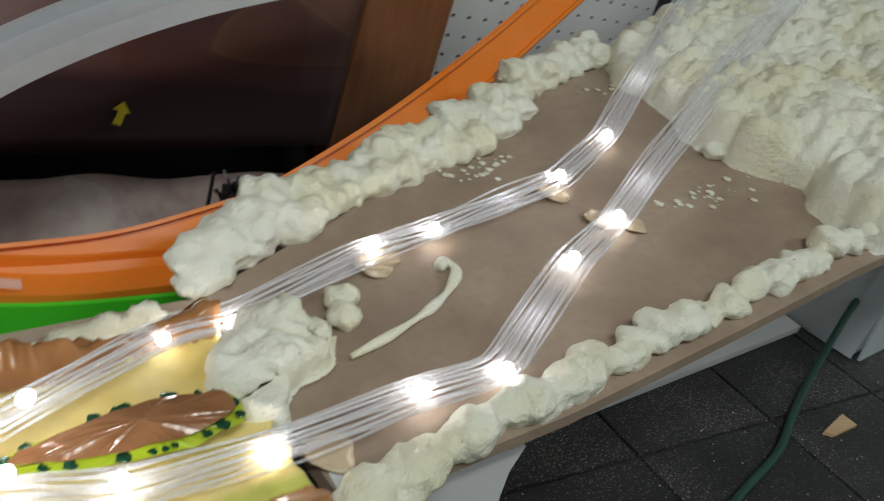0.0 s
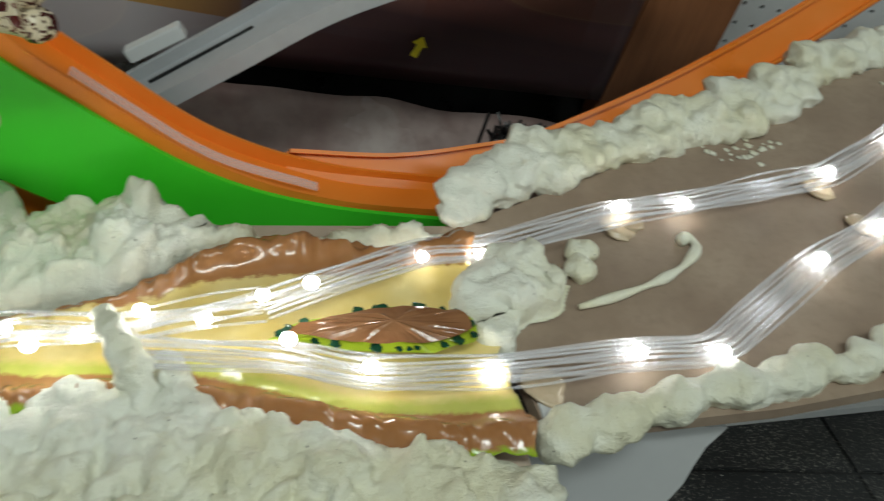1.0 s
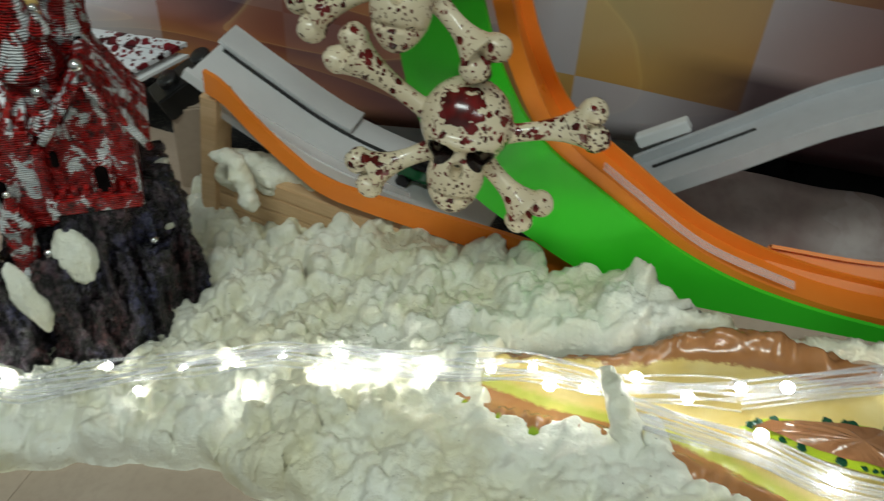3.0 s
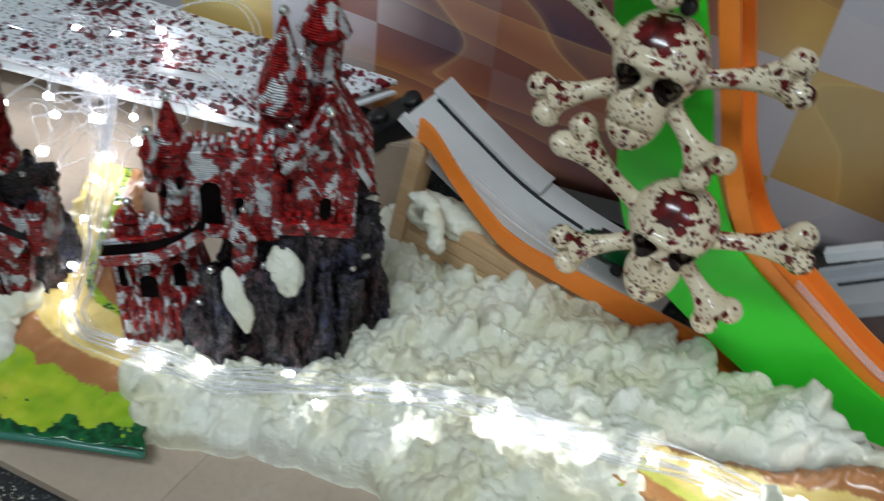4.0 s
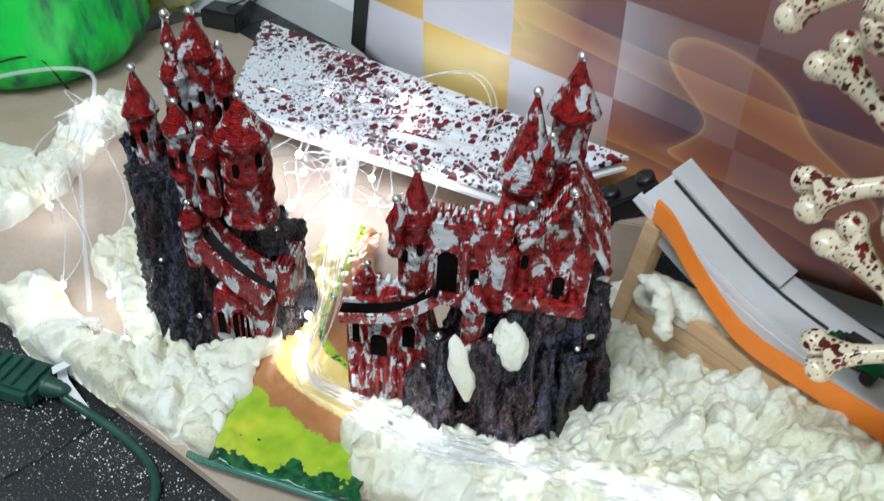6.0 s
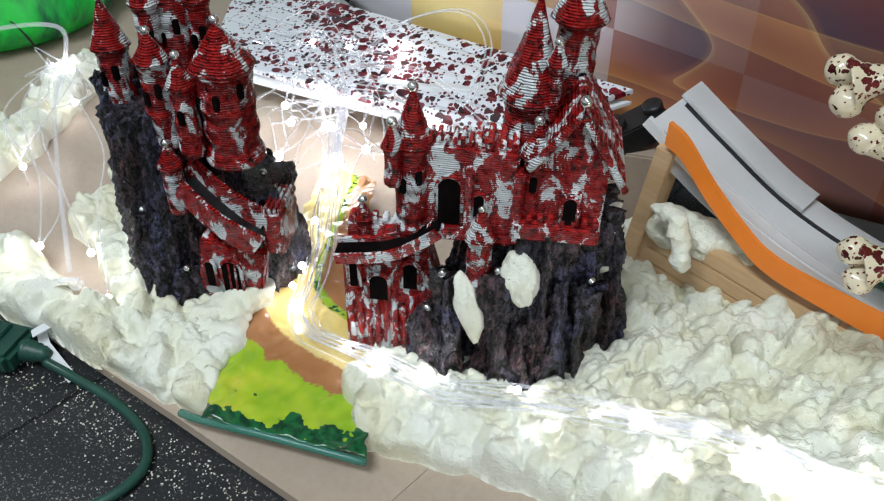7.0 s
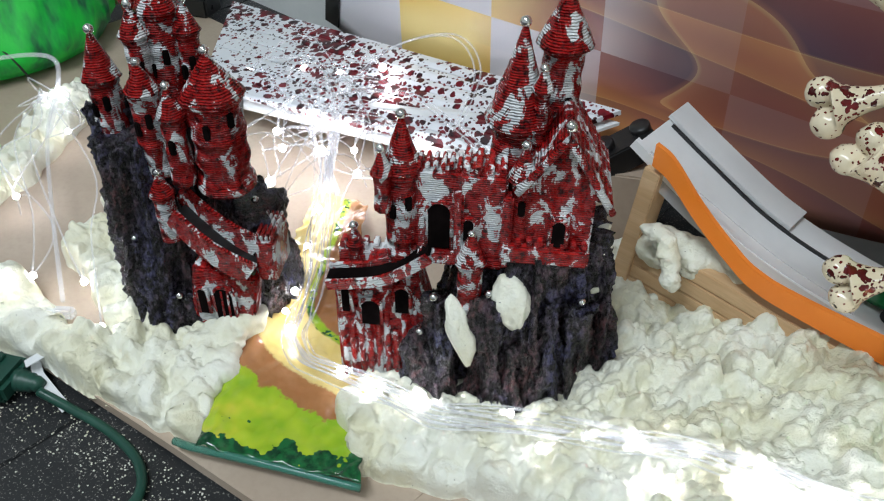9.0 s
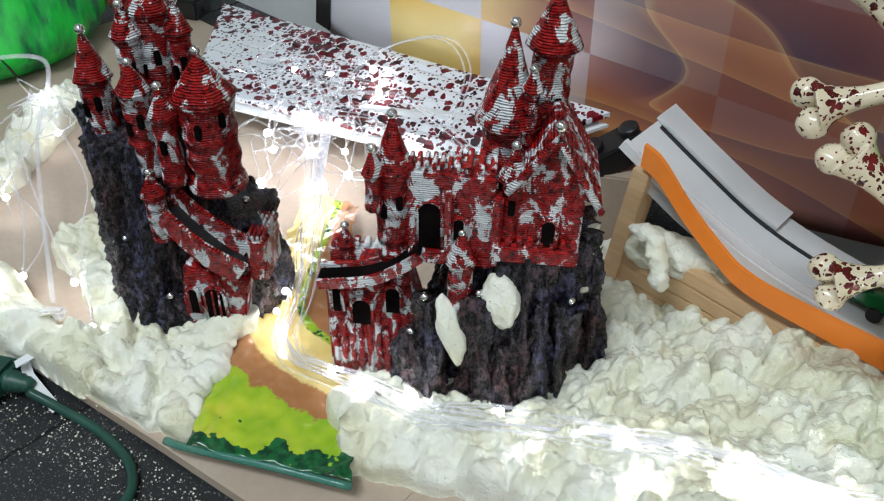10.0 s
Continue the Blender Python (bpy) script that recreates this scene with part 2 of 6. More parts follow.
def banner_print(name):
    """A printed vinyl: chequers, pale at one end, over soft flame waves."""
    m, nt, b = blank(name)
    tc = nt.nodes.new("ShaderNodeTexCoord")
    sep = nt.nodes.new("ShaderNodeSeparateXYZ")
    co = tc.outputs["Object"]
    link(nt, co, sep.inputs[0])

    def waves(scale, turn, stretch, distort, place):
        mp = nt.nodes.new("ShaderNodeMapping")
        mp.inputs["Scale"].default_value = stretch
        mp.inputs["Rotation"].default_value = (0, radians(turn), 0)
        mp.inputs["Location"].default_value = (place, 0, place)
        link(nt, co, mp.inputs[0])
        return noise_fac(nt, mp.outputs[0], scale, 0.6, 0.4, distort)

    def ribbons(f, folds, stops):
        """Sharp-edged ribbons, each shading off from a light rim."""
        up = nt.nodes.new("ShaderNodeMath")
        up.operation = "MULTIPLY"
        link(nt, f, up.inputs[0])
        up.inputs[1].default_value = folds
        fr = nt.nodes.new("ShaderNodeMath")
        fr.operation = "FRACT"
        link(nt, up.outputs[0], fr.inputs[0])
        return ramp(nt, fr.outputs[0], stops)

    f1 = waves(2.7, 24, (0.55, 1, 1.9), 0.6, 0.3)
    f2 = waves(3.0, -18, (0.5, 1, 2.1), 0.6, 2.1)
    warm = ribbons(f1, 5.0, [(0.0, (0.98, 0.66, 0.26)), (0.03, (0.70, 0.26, 0.09)), (0.35, (0.46, 0.13, 0.06)), (0.7, (0.20, 0.06, 0.055)), (0.96, (0.075, 0.035, 0.055)), (1.0, (0.40, 0.17, 0.08))])
    veil = ribbons(f2, 4.5, [(0.0, (1.0, 0.74, 0.30)), (0.025, (0.72, 0.34, 0.11)), (0.4, (0.42, 0.15, 0.075)), (0.75, (0.17, 0.07, 0.08)), (0.97, (0.08, 0.04, 0.06)), (1.0, (0.45, 0.22, 0.10))])
    glow = ramp(nt, waves(1.9, 10, (0.6, 1, 1.8), 0.4, 5.2), [(0.34, (0.07, 0.035, 0.07)), (0.43, (0.36, 0.10, 0.06)), (0.52, (0.72, 0.24, 0.07)), (0.62, (0.84, 0.52, 0.12))])
    flame = mixed(nt, 0.34, mixed(nt, 0.45, warm, veil), glow)
    gold = ramp(nt, f2, [(0.35, (0.44, 0.20, 0.08)), (0.5, (0.76, 0.50, 0.13)), (0.6, (0.84, 0.66, 0.28))])
    left = nt.nodes.new("ShaderNodeMapRange")
    left.inputs["From Min"].default_value, left.inputs["From Max"].default_value = -0.74, -0.60
    left.inputs["To Min"].default_value, left.inputs["To Max"].default_value = 1.0, 0.0
    link(nt, sep.outputs["X"], left.inputs[0])
    dark = mixed(nt, left.outputs[0], flame, gold)
    ck = node(nt, "ShaderNodeTexChecker", Scale=1.0)
    mc = nt.nodes.new("ShaderNodeMapping")
    mc.inputs["Location"].default_value = (4.27, 0.5, -1.47)
    mc.inputs["Scale"].default_value = (6.13, 0.0001, 8.2)
    mc.inputs["Rotation"].default_value = (0, radians(2), 0)
    link(nt, co, mc.inputs[0])
    link(nt, mc.outputs[0], ck.inputs["Vector"])
    run = nt.nodes.new("ShaderNodeMapRange")
    run.inputs["From Min"].default_value, run.inputs["From Max"].default_value = -1.1, 0.6
    link(nt, sep.outputs["X"], run.inputs[0])
    grey = lambda v: (v, v, v)
    fade = ramp(nt, run.outputs[0], [(0.26, grey(0.93)), (0.37, grey(0.10)), (0.53, grey(0.10)), (0.60, grey(0.80)), (0.70, grey(0.75)), (0.80, grey(0.1))])
    pale = mixed(nt, fade, flame, (0.64, 0.63, 0.68))
    warmer = ramp(nt, run.outputs[0], [(0.55, grey(0.0)), (0.60, grey(0.6)), (0.70, grey(0.5)), (0.78, grey(0.0))])
    dark = mixed(nt, warmer, dark, gold)
    col = mixed(nt, ck.outputs["Fac"], dark, pale)
    # Pattern mixed towards near-black along x, and again low down on the right.
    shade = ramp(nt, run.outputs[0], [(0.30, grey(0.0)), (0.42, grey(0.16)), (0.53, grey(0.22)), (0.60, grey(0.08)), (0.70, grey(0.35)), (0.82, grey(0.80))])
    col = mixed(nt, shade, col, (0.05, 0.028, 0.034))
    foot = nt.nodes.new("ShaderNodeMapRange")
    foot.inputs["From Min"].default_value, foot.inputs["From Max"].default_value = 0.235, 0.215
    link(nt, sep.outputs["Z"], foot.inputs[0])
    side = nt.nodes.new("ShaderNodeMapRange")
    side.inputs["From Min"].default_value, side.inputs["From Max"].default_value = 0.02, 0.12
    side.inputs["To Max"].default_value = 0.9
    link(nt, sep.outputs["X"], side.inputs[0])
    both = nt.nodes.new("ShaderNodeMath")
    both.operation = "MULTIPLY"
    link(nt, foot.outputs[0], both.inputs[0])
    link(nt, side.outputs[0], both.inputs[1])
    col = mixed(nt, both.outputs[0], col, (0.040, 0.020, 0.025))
    link(nt, col, b.inputs["Base Color"])
    b.inputs["Roughness"].default_value = 0.28
    bumped(nt, b, noise_fac(nt, co, 7, 2), 0.2, 0.004)
    return m


M_BANNER = banner_print("printed_vinyl")


def floor_tiles(name):
    m, nt, b = blank(name)
    co = coords(nt)
    base = ramp(nt, noise_fac(nt, co, 6, 4), [(0.3, (0.010, 0.011, 0.012)), (0.7, (0.022, 0.023, 0.025))])
    dust = noise_fac(nt, co, 420, 3, 0.7)
    far = noise_fac(nt, co, 5, 3)
    lim = nt.nodes.new("ShaderNodeMath")
    lim.operation = "MULTIPLY_ADD"
    link(nt, far, lim.inputs[0])
    lim.inputs[1].default_value = 0.22
    link(nt, dust, lim.inputs[2])
    spots = ramp(nt, lim.outputs[0], [(0.705, (0, 0, 0)), (0.77, (0.8, 0.8, 0.8))])
    link(nt, mixed(nt, spots, base, (0.45, 0.43, 0.38)), b.inputs["Base Color"])
    b.inputs["Roughness"].default_value = 0.42
    bumped(nt, b, dust, 0.1, 0.001)
    return m


M_FLOOR = floor_tiles("black_vinyl_tile")


def printed_paper(name, green_end):
    """Glossy printed paper: yellow road, brown banks, green fields with dark bushes."""
    m, nt, b = blank(name)

    def uv(layer):
        n = nt.nodes.new("ShaderNodeUVMap")
        n.uv_map = layer
        sep = nt.nodes.new("ShaderNodeSeparateXYZ")
        link(nt, n.outputs[0], sep.inputs[0])
        return sep.outputs[0], sep.outputs[1]

    co = nt.nodes.new("ShaderNodeTexCoord").outputs["Object"]

    def calc(op, a, bb, c=None):
        n = nt.nodes.new("ShaderNodeMath")
        n.operation = op
        for i, v in enumerate((a, bb, c)):
            if v is None:
                continue
            if isinstance(v, (int, float)):
                n.inputs[i].default_value = v
            else:
                link(nt, v, n.inputs[i])
        return n.outputs[0]

    def step(value, edge, soft=0.0012):
        n = node(nt, "ShaderNodeMapRange", From_Min=edge - soft, From_Max=edge + soft)
        link(nt, value, n.inputs[0])
        return n.outputs[0]

    def rough_edge(value, fine, amount):
        return calc("MULTIPLY_ADD", calc("SUBTRACT", fine, 0.5), amount, value)

    wob, tear = noise_fac(nt, co, 40, 3, 0.6), noise_fac(nt, co, 260, 3, 0.7)
    road_d, front_d = uv("Road")[0], uv("Front")[0]
    yellow = ramp(nt, noise_fac(nt, co, 30, 3), [(0.35, (0.72, 0.54, 0.17)), (0.7, (0.80, 0.66, 0.30))])
    brown = ramp(nt, noise_fac(nt, co, 30, 3), [(0.35, (0.34, 0.145, 0.05)), (0.7, (0.43, 0.20, 0.085))])
    lime = ramp(nt, noise_fac(nt, co, 30, 2), [(0.35, (0.25, 0.42, 0.02)), (0.6, (0.40, 0.52, 0.03)), (0.72, (0.55, 0.56, 0.05))])
    bush = ramp(nt, noise_fac(nt, co, 120, 3), [(0.4, (0.006, 0.045, 0.018)), (0.6, (0.012, 0.12, 0.035))])
    if green_end:
        side = calc("ABSOLUTE", rough_edge(road_d, tear, 0.006), 0)
        col = mixed(nt, step(side, 0.0260), yellow, brown)
        inner = rough_edge(road_d, wob, 0.010)
        strip = calc("MULTIPLY", step(inner, 0.0255), calc("SUBTRACT", 1.0, step(inner, 0.0335)))
        col = mixed(nt, strip, col, lime)
        dots = calc("MULTIPLY", strip, step(noise_fac(nt, co, 130, 2), 0.56, 0.02))
        col = mixed(nt, dots, col, bush)
        sep = nt.nodes.new("ShaderNodeSeparateXYZ")
        link(nt, co, sep.inputs[0])
        field = calc("MULTIPLY_ADD", sep.outputs[0], 0.33, rough_edge(front_d, wob, 0.035))
        field = rough_edge(field, tear, 0.006)
        col = mixed(nt, calc("SUBTRACT", 1.0, step(field, -0.097)), col, lime)
        tops = calc("MULTIPLY_ADD", calc("SUBTRACT", noise_fac(nt, co, 46, 2, 0.5), 0.5), -0.085, front_d)
        tops = rough_edge(tops, noise_fac(nt, co, 150, 2), 0.020)
        col = mixed(nt, calc("SUBTRACT", 1.0, step(tops, 0.0185, 0.0006)), col, bush)
    else:
        col = mixed(nt, step(rough_edge(road_d, tear, 0.010), 0.0), yellow, brown)
        low = rough_edge(front_d, tear, 0.006)
        col = mixed(nt, step(low, -0.009, 0.003), col, mixed(nt, 0.45, lime, yellow))
        col = mixed(nt, step(low, 0.0), col, brown)
        col = mixed(nt, step(low, 0.026), col, lime)
    link(nt, col, b.inputs["Base Color"])
    b.inputs["Roughness"].default_value = 0.2
    b.inputs["Coat Weight"].default_value = 0.25
    bumped(nt, b, noise_fac(nt, co, 60, 2), 0.2, 0.002)
    return m


M_PAPER = printed_paper("printed_gift_paper", False)
M_PAPER2 = printed_paper("printed_gift_paper_green", True)


# ---- building helpers ----
def course(x):
    """Height of the course's board along its length."""
    return float(np.interp(x, [-0.36, 0.26, 2.0], [0.0, 0.21, 0.21 + 0.25 * 1.74]))


def finish(ob, material, smooth=True):
    ob.data.materials.append(material)
    if smooth:
        ob.data.polygons.foreach_set("use_smooth", [True] * len(ob.data.polygons))
    return ob


def part(name, bm, material, parent=None, label="", smooth=False):
    me = bpy.data.meshes.new(name)
    bm.to_mesh(me)
    bm.free()
    ob = new(name, me)
    finish(ob, material, smooth)
    if parent is not None:
        ob.parent = parent
    if label:
        ob["label"] = label
    return ob


def thing(name, label, category, at=(0, 0, 0), group="", kind="", turn=0.0):
    ob = new(name)
    ob.empty_display_size = 0.01
    ob.matrix_basis = pose(*at, 0, 0, turn)
    return tagged(ob, label, category, group, kind)


def box(bm, sx, sy, sz, m=None, bevel=0.0):
    made = bmesh.ops.create_cube(bm, size=1, matrix=(m or Matrix()) @ Matrix.Diagonal((sx, sy, sz, 1)))
    if bevel:
        edges = list({e for v in made["verts"] for e in v.link_edges})
        bmesh.ops.bevel(bm, geom=edges, offset=bevel, segments=2, affect="EDGES")
    return bm


def lathe(bm, profile, n=20, at=(0, 0, 0), wob=0.0, cap=True):
    """Turns (radius, height) pairs round z."""
    rings = []
    for r, z in profile:
        ring = []
        for i in range(n):
            a = 2 * math.pi * i / n
            k = 1 + wob * noise.noise(Vector((math.cos(a) * 2 + at[0] * 40, math.sin(a) * 2 + at[1] * 40, z * 45)))
            ring.append(bm.verts.new((at[0] + r * k * math.cos(a), at[1] + r * k * math.sin(a), at[2] + z)))
        rings.append(ring)
    for a, b in zip(rings, rings[1:]):
        for i in range(n):
            bm.faces.new((a[i], a[(i + 1) % n], b[(i + 1) % n], b[i]))
    if cap:
        bm.faces.new(rings[0][::-1])
        bm.faces.new(rings[-1])
    return bm


def sweep(bm, path, width, thick, up=(0, 0, 1)):
    """A flat bar along a path; width runs across, thick along up."""
    pts = [Vector(p) for p in path]
    rings = []
    for i, p in enumerate(pts):
        d = (pts[min(i + 1, len(pts) - 1)] - pts[max(i - 1, 0)]).normalized()
        s = d.cross(Vector(up)).normalized()
        w = s.cross(d).normalized()
        rings.append([bm.verts.new(p + s * a * width / 2 + w * b * thick / 2) for a, b in ((-1, -1), (1, -1), (1, 1), (-1, 1))])
    for a, b in zip(rings, rings[1:]):
        for i in range(4):
            bm.faces.new((a[i], a[(i + 1) % 4], b[(i + 1) % 4], b[i]))
    bm.faces.new(rings[0][::-1])
    bm.faces.new(rings[-1])
    return bm


def spline(points, n=60):
    """A smooth line through the points."""
    p = [Vector(q) for q in points]
    p = [2 * p[0] - p[1]] + p + [2 * p[-1] - p[-2]]
    out = []
    m = len(p) - 3
    for k in range(n):
        s = k / (n - 1) * m
        i = min(int(s), m - 1)
        t = s - i
        a, b, c, d = p[i:i + 4]
        out.append(0.5 * ((2 * b) + (c - a) * t + (2 * a - 5 * b + 4 * c - d) * t * t + (3 * b - a - 3 * c + d) * t ** 3))
    return out


def tube(bm, path, radius, n=6):
    pts = [Vector(p) for p in path]
    rings = []
    for i, p in enumerate(pts):
        d = (pts[min(i + 1, len(pts) - 1)] - pts[max(i - 1, 0)]).normalized()
        s = d.orthogonal().normalized() if abs(d.z) > 0.95 else d.cross(Vector((0, 0, 1))).normalized()
        w = s.cross(d)
        r = radius(i / (len(pts) - 1)) if callable(radius) else radius
        rings.append([bm.verts.new(p + (s * math.cos(2 * math.pi * k / n) + w * math.sin(2 * math.pi * k / n)) * r) for k in range(n)])
    for a, b in zip(rings, rings[1:]):
        for i in range(n):
            bm.faces.new((a[i], a[(i + 1) % n], b[(i + 1) % n], b[i]))
    bm.faces.new(rings[0][::-1])
    bm.faces.new(rings[-1])
    return bm


def blob(bm, at, r, seed, squash=0.8, sub=3, rough=0.28):
    made = bmesh.ops.create_icosphere(bm, subdivisions=sub, radius=1)
    off = Vector((seed * 3.1, seed * 1.7, seed * 2.3))
    for v in made["verts"]:
        k = 1 + rough * noise.noise(v.co * 1.4 + off) + 0.4 * rough * noise.noise(v.co * 3.6 + off) + 0.15 * rough * noise.noise(v.co * 8 + off)
        v.co = Vector(at) + Vector((v.co.x, v.co.y, v.co.z * squash)) * r * k


# ---- the room ----
def slab(name, x0, x1, y0, y1, z0, z1, material, kind="structure", label="", category="", bevel=0.0, parent=None):
    bm = bmesh.new()
    box(bm, x1 - x0, y1 - y0, z1 - z0, pose((x0 + x1) / 2, (y0 + y1) / 2, (z0 + z1) / 2), bevel)
    ob = part(name, bm, material, parent)
    return tagged(ob, label, category, "", kind)


FLOOR = -0.018
slab("floor", -2.6, 3.0, -2.4, 1.3, FLOOR - 0.05, FLOOR - 0.002, M_BLACK)
slab("wall_west", -2.7, -2.6, -2.4, 1.3, FLOOR - 0.05, 2.45, M_WALL)
slab("wall_east", 3.0, 3.1, -2.4, 1.3, FLOOR - 0.05, 2.45, M_WALL)
slab("wall_south", -2.7, 3.1, -2.5, -2.4, FLOOR - 0.05, 2.45, M_WALL)
slab("wall_north", -2.7, 3.1, 1.3, 1.4, FLOOR - 0.05, 2.45, M_WALL)
slab("ceiling", -2.7, 3.1, -2.5, 1.4, 2.45, 2.5, M_WALL)
slab("baseboard", -2.6, 0.1, 0.825, 0.97, FLOOR, 0.062, M_WHITE)

# ---- the course: boards ----
def plate(name, outline, height, thick, material, label, category, kind=""):
    """A flat board with an outline, laid at height(x)."""
    bm = bmesh.new()
    top = [bm.verts.new((x, y, height(x))) for x, y in outline]
    low = [bm.verts.new((x, y, height(x) - thick)) for x, y in outline]
    n = len(outline)
    bm.faces.new(top)
    bm.faces.new(low[::-1])
    for i in range(n):
        bm.faces.new((top[i], low[i], low[(i + 1) % n], top[(i + 1) % n]))
    bmesh.ops.recalc_face_normals(bm, faces=bm.faces)
    return tagged(part(name, bm, material), label, category, "", kind)


plate("base_board", [(-1.40, 0.03), (-0.80, 0.098), (-0.56, 0.136), (-0.36, 0.165), (-0.36, 0.70), (-1.40, 0.70)], lambda x: 0.0, 0.012, M_KRAFT,
      "tan hardboard base lying on the black floor", "board")
plate("ramp_board", [(-0.3595, 0.165), (0.25, 0.215), (0.25, 0.44), (0.05, 0.49), (-0.3595, 0.60)], course, 0.012, M_KRAFT,
      "tan hardboard slope under the foam, rising from the base", "board")
deck = plate("cardboard_deck", [(0.262, 0.270), (0.385, 0.268), (0.514, 0.276), (0.63, 0.285), (1.1, 0.30), (1.1, 0.86), (0.86, 0.70), (0.70, 0.625), (0.551, 0.58), (0.405, 0.505), (0.249, 0.440)], course, 0.008, M_CARD,
      "brown cardboard deck edged with foam beads", "deck")

# ---- foam ----
def inside_distance(poly, X, Y):
    """Signed distance to a polygon, positive inside."""
    P = np.array(poly, float)
    Q = np.roll(P, -1, 0)
    d = np.full(X.shape, 9.0)
    ins = np.zeros(X.shape, bool)
    for (ax, ay), (bx, by) in zip(P, Q):
        ex, ey = bx - ax, by - ay
        t = np.clip(((X - ax) * ex + (Y - ay) * ey) / (ex * ex + ey * ey), 0, 1)
        d = np.minimum(d, np.hypot(X - ax - t * ex, Y - ay - t * ey))
        c = (ay > Y) != (by > Y)
        with np.errstate(divide="ignore", invalid="ignore"):
            ins ^= c & (X < (bx - ax) * (Y - ay) / (by - ay + 1e-12) + ax)
    return np.where(ins, d, -d)


def foam_sheet(name, poly, holes, thick, height, seed, label, step=0.0017, per=6500, edge=0.03, fat=1.0, low=None):
    """Spray foam over an outlined patch: bubbles of many sizes, warped and crusted, rounded at the rim."""
    rng = np.random.default_rng(seed)
    P = np.array(poly)
    x = np.arange(P[:, 0].min() - 0.02, P[:, 0].max() + 0.02, step)
    y = np.arange(P[:, 1].min() - 0.02, P[:, 1].max() + 0.02, step)
    X, Y = np.meshgrid(x, y, indexing="ij")

    def field(s, k):
        cx, cy = np.arange(x[0] * s, x[-1] * s + 0.6, 0.25), np.arange(y[0] * s, y[-1] * s + 0.6, 0.25)
        g = np.array([[noise.noise((a, b, seed + k)) for b in cy] for a in cx])
        fx, fy = (X * s - cx[0]) / 0.25, (Y * s - cy[0]) / 0.25
        i, j = np.clip(fx.astype(int), 0, len(cx) - 2), np.clip(fy.astype(int), 0, len(cy) - 2)
        u, v = fx - i, fy - j
        return g[i, j] * (1 - u) * (1 - v) + g[i + 1, j] * u * (1 - v) + g[i, j + 1] * (1 - u) * v + g[i + 1, j + 1] * u * v

    wx, wy = field(26, 0) * 0.013 + field(75, 1) * 0.004, field(26, 2) * 0.013 + field(75, 3) * 0.004
    D = inside_distance(poly, X + wx, Y + wy)
    rim = D.copy()
    for hole in holes:
        D = np.minimum(D, -inside_distance(hole, X + wx, Y + wy))
    e = np.clip(D / edge, 0, 1)
    body = np.sqrt(np.clip(1 - (1 - e) ** 2, 0, 1))
    ebb = low(X, Y) if low else np.ones(X.shape)
    B = 0.5 + 0.5 * field(9, 4)
    Z = thick * body * (0.45 + 0.5 * B)
    XW, YW = X + wx * 0.6, Y + wy * 0.6
    area = (x[-1] - x[0]) * (y[-1] - y[0])

    def lump(r, sink, onto):
        cx, cy = rng.uniform(x[0], x[-1]), rng.uniform(y[0], y[-1])
        i, j = min(int((cx - x[0]) / step), len(x) - 1), min(int((cy - y[0]) / step), len(y) - 1)
        if D[i, j] < 0.003:
            return
        r = min(r, D[i, j] + 0.010)
        k = int(r * 1.6 / step) + 2
        a, b = slice(max(i - k, 0), i + k + 1), slice(max(j - k, 0), j + k + 1)
        t = rng.uniform(0, 3.14)
        dx, dy = XW[a, b] - XW[i, j], YW[a, b] - YW[i, j]
        p, q = dx * math.cos(t) + dy * math.sin(t), (dy * math.cos(t) - dx * math.sin(t)) * rng.uniform(1.0, 1.5)
        s = 1 - (p * p + q * q) / (r * r)
        base = (Z[i, j] if onto else thick * body[i, j] * (0.45 + 0.5 * B[i, j])) - sink * r
        Z[a, b] = np.maximum(Z[a, b], np.where(s > 0, base + r * np.maximum(s, 0) ** 0.5, -1))

    for _ in range(int(per * 0.45 * area)):
        lump(fat * rng.uniform(0.009, 0.022), rng.uniform(0.1, 0.6), False)
    for _ in range(int(per * 1.5 * area)):
        lump(fat * min(0.0042 * (1 - rng.random()) ** -0.5, 0.011), rng.uniform(0.2, 0.6), True)
    for _ in range(int(per * 2.0 * area)):
        lump(fat * rng.uniform(0.0026, 0.0042), rng.uniform(0.1, 0.5), True)
    Z = Z + body * (0.005 * (0.3 - np.abs(field(62, 5))) + 0.003 * (0.3 - np.abs(field(135, 6))) + 0.0018 * field(300, 7))
    soft = Z.copy()
    soft[1:-1, 1:-1] = (4 * Z[1:-1, 1:-1] + 2 * (Z[:-2, 1:-1] + Z[2:, 1:-1] + Z[1:-1, :-2] + Z[1:-1, 2:]) + Z[:-2, :-2] + Z[2:, 2:] + Z[:-2, 2:] + Z[2:, :-2]) / 16
    Z = 0.65 * Z + 0.35 * soft
    Z = np.where(D > 0, Z * ebb * np.clip(np.maximum(D, 0) / 0.011, 0, 1) ** 0.6, -0.003)
    keep = D > -0.0035
    hx = np.array([height(v) for v in x])
    ids = -np.ones(X.shape, int)
    ids[keep] = np.arange(keep.sum())
    gx, gy = np.gradient(D, step)
    g = np.maximum(np.hypot(gx, gy), 0.5)
    bulge = 0.010 * np.exp(-((D - 0.009) / 0.0075) ** 2) * (0.45 + 1.1 * np.abs(field(40, 8)) + 0.35 * B) * np.where(rim <= D + 1e-6, 1.0, 0.15)
    verts = np.stack([X + wx * 0.15 - bulge * gx / g, Y + wy * 0.15 - bulge * gy / g, Z + hx[:, None]], -1)[keep]
    a, b, c, d = ids[:-1, :-1], ids[1:, :-1], ids[1:, 1:], ids[:-1, 1:]
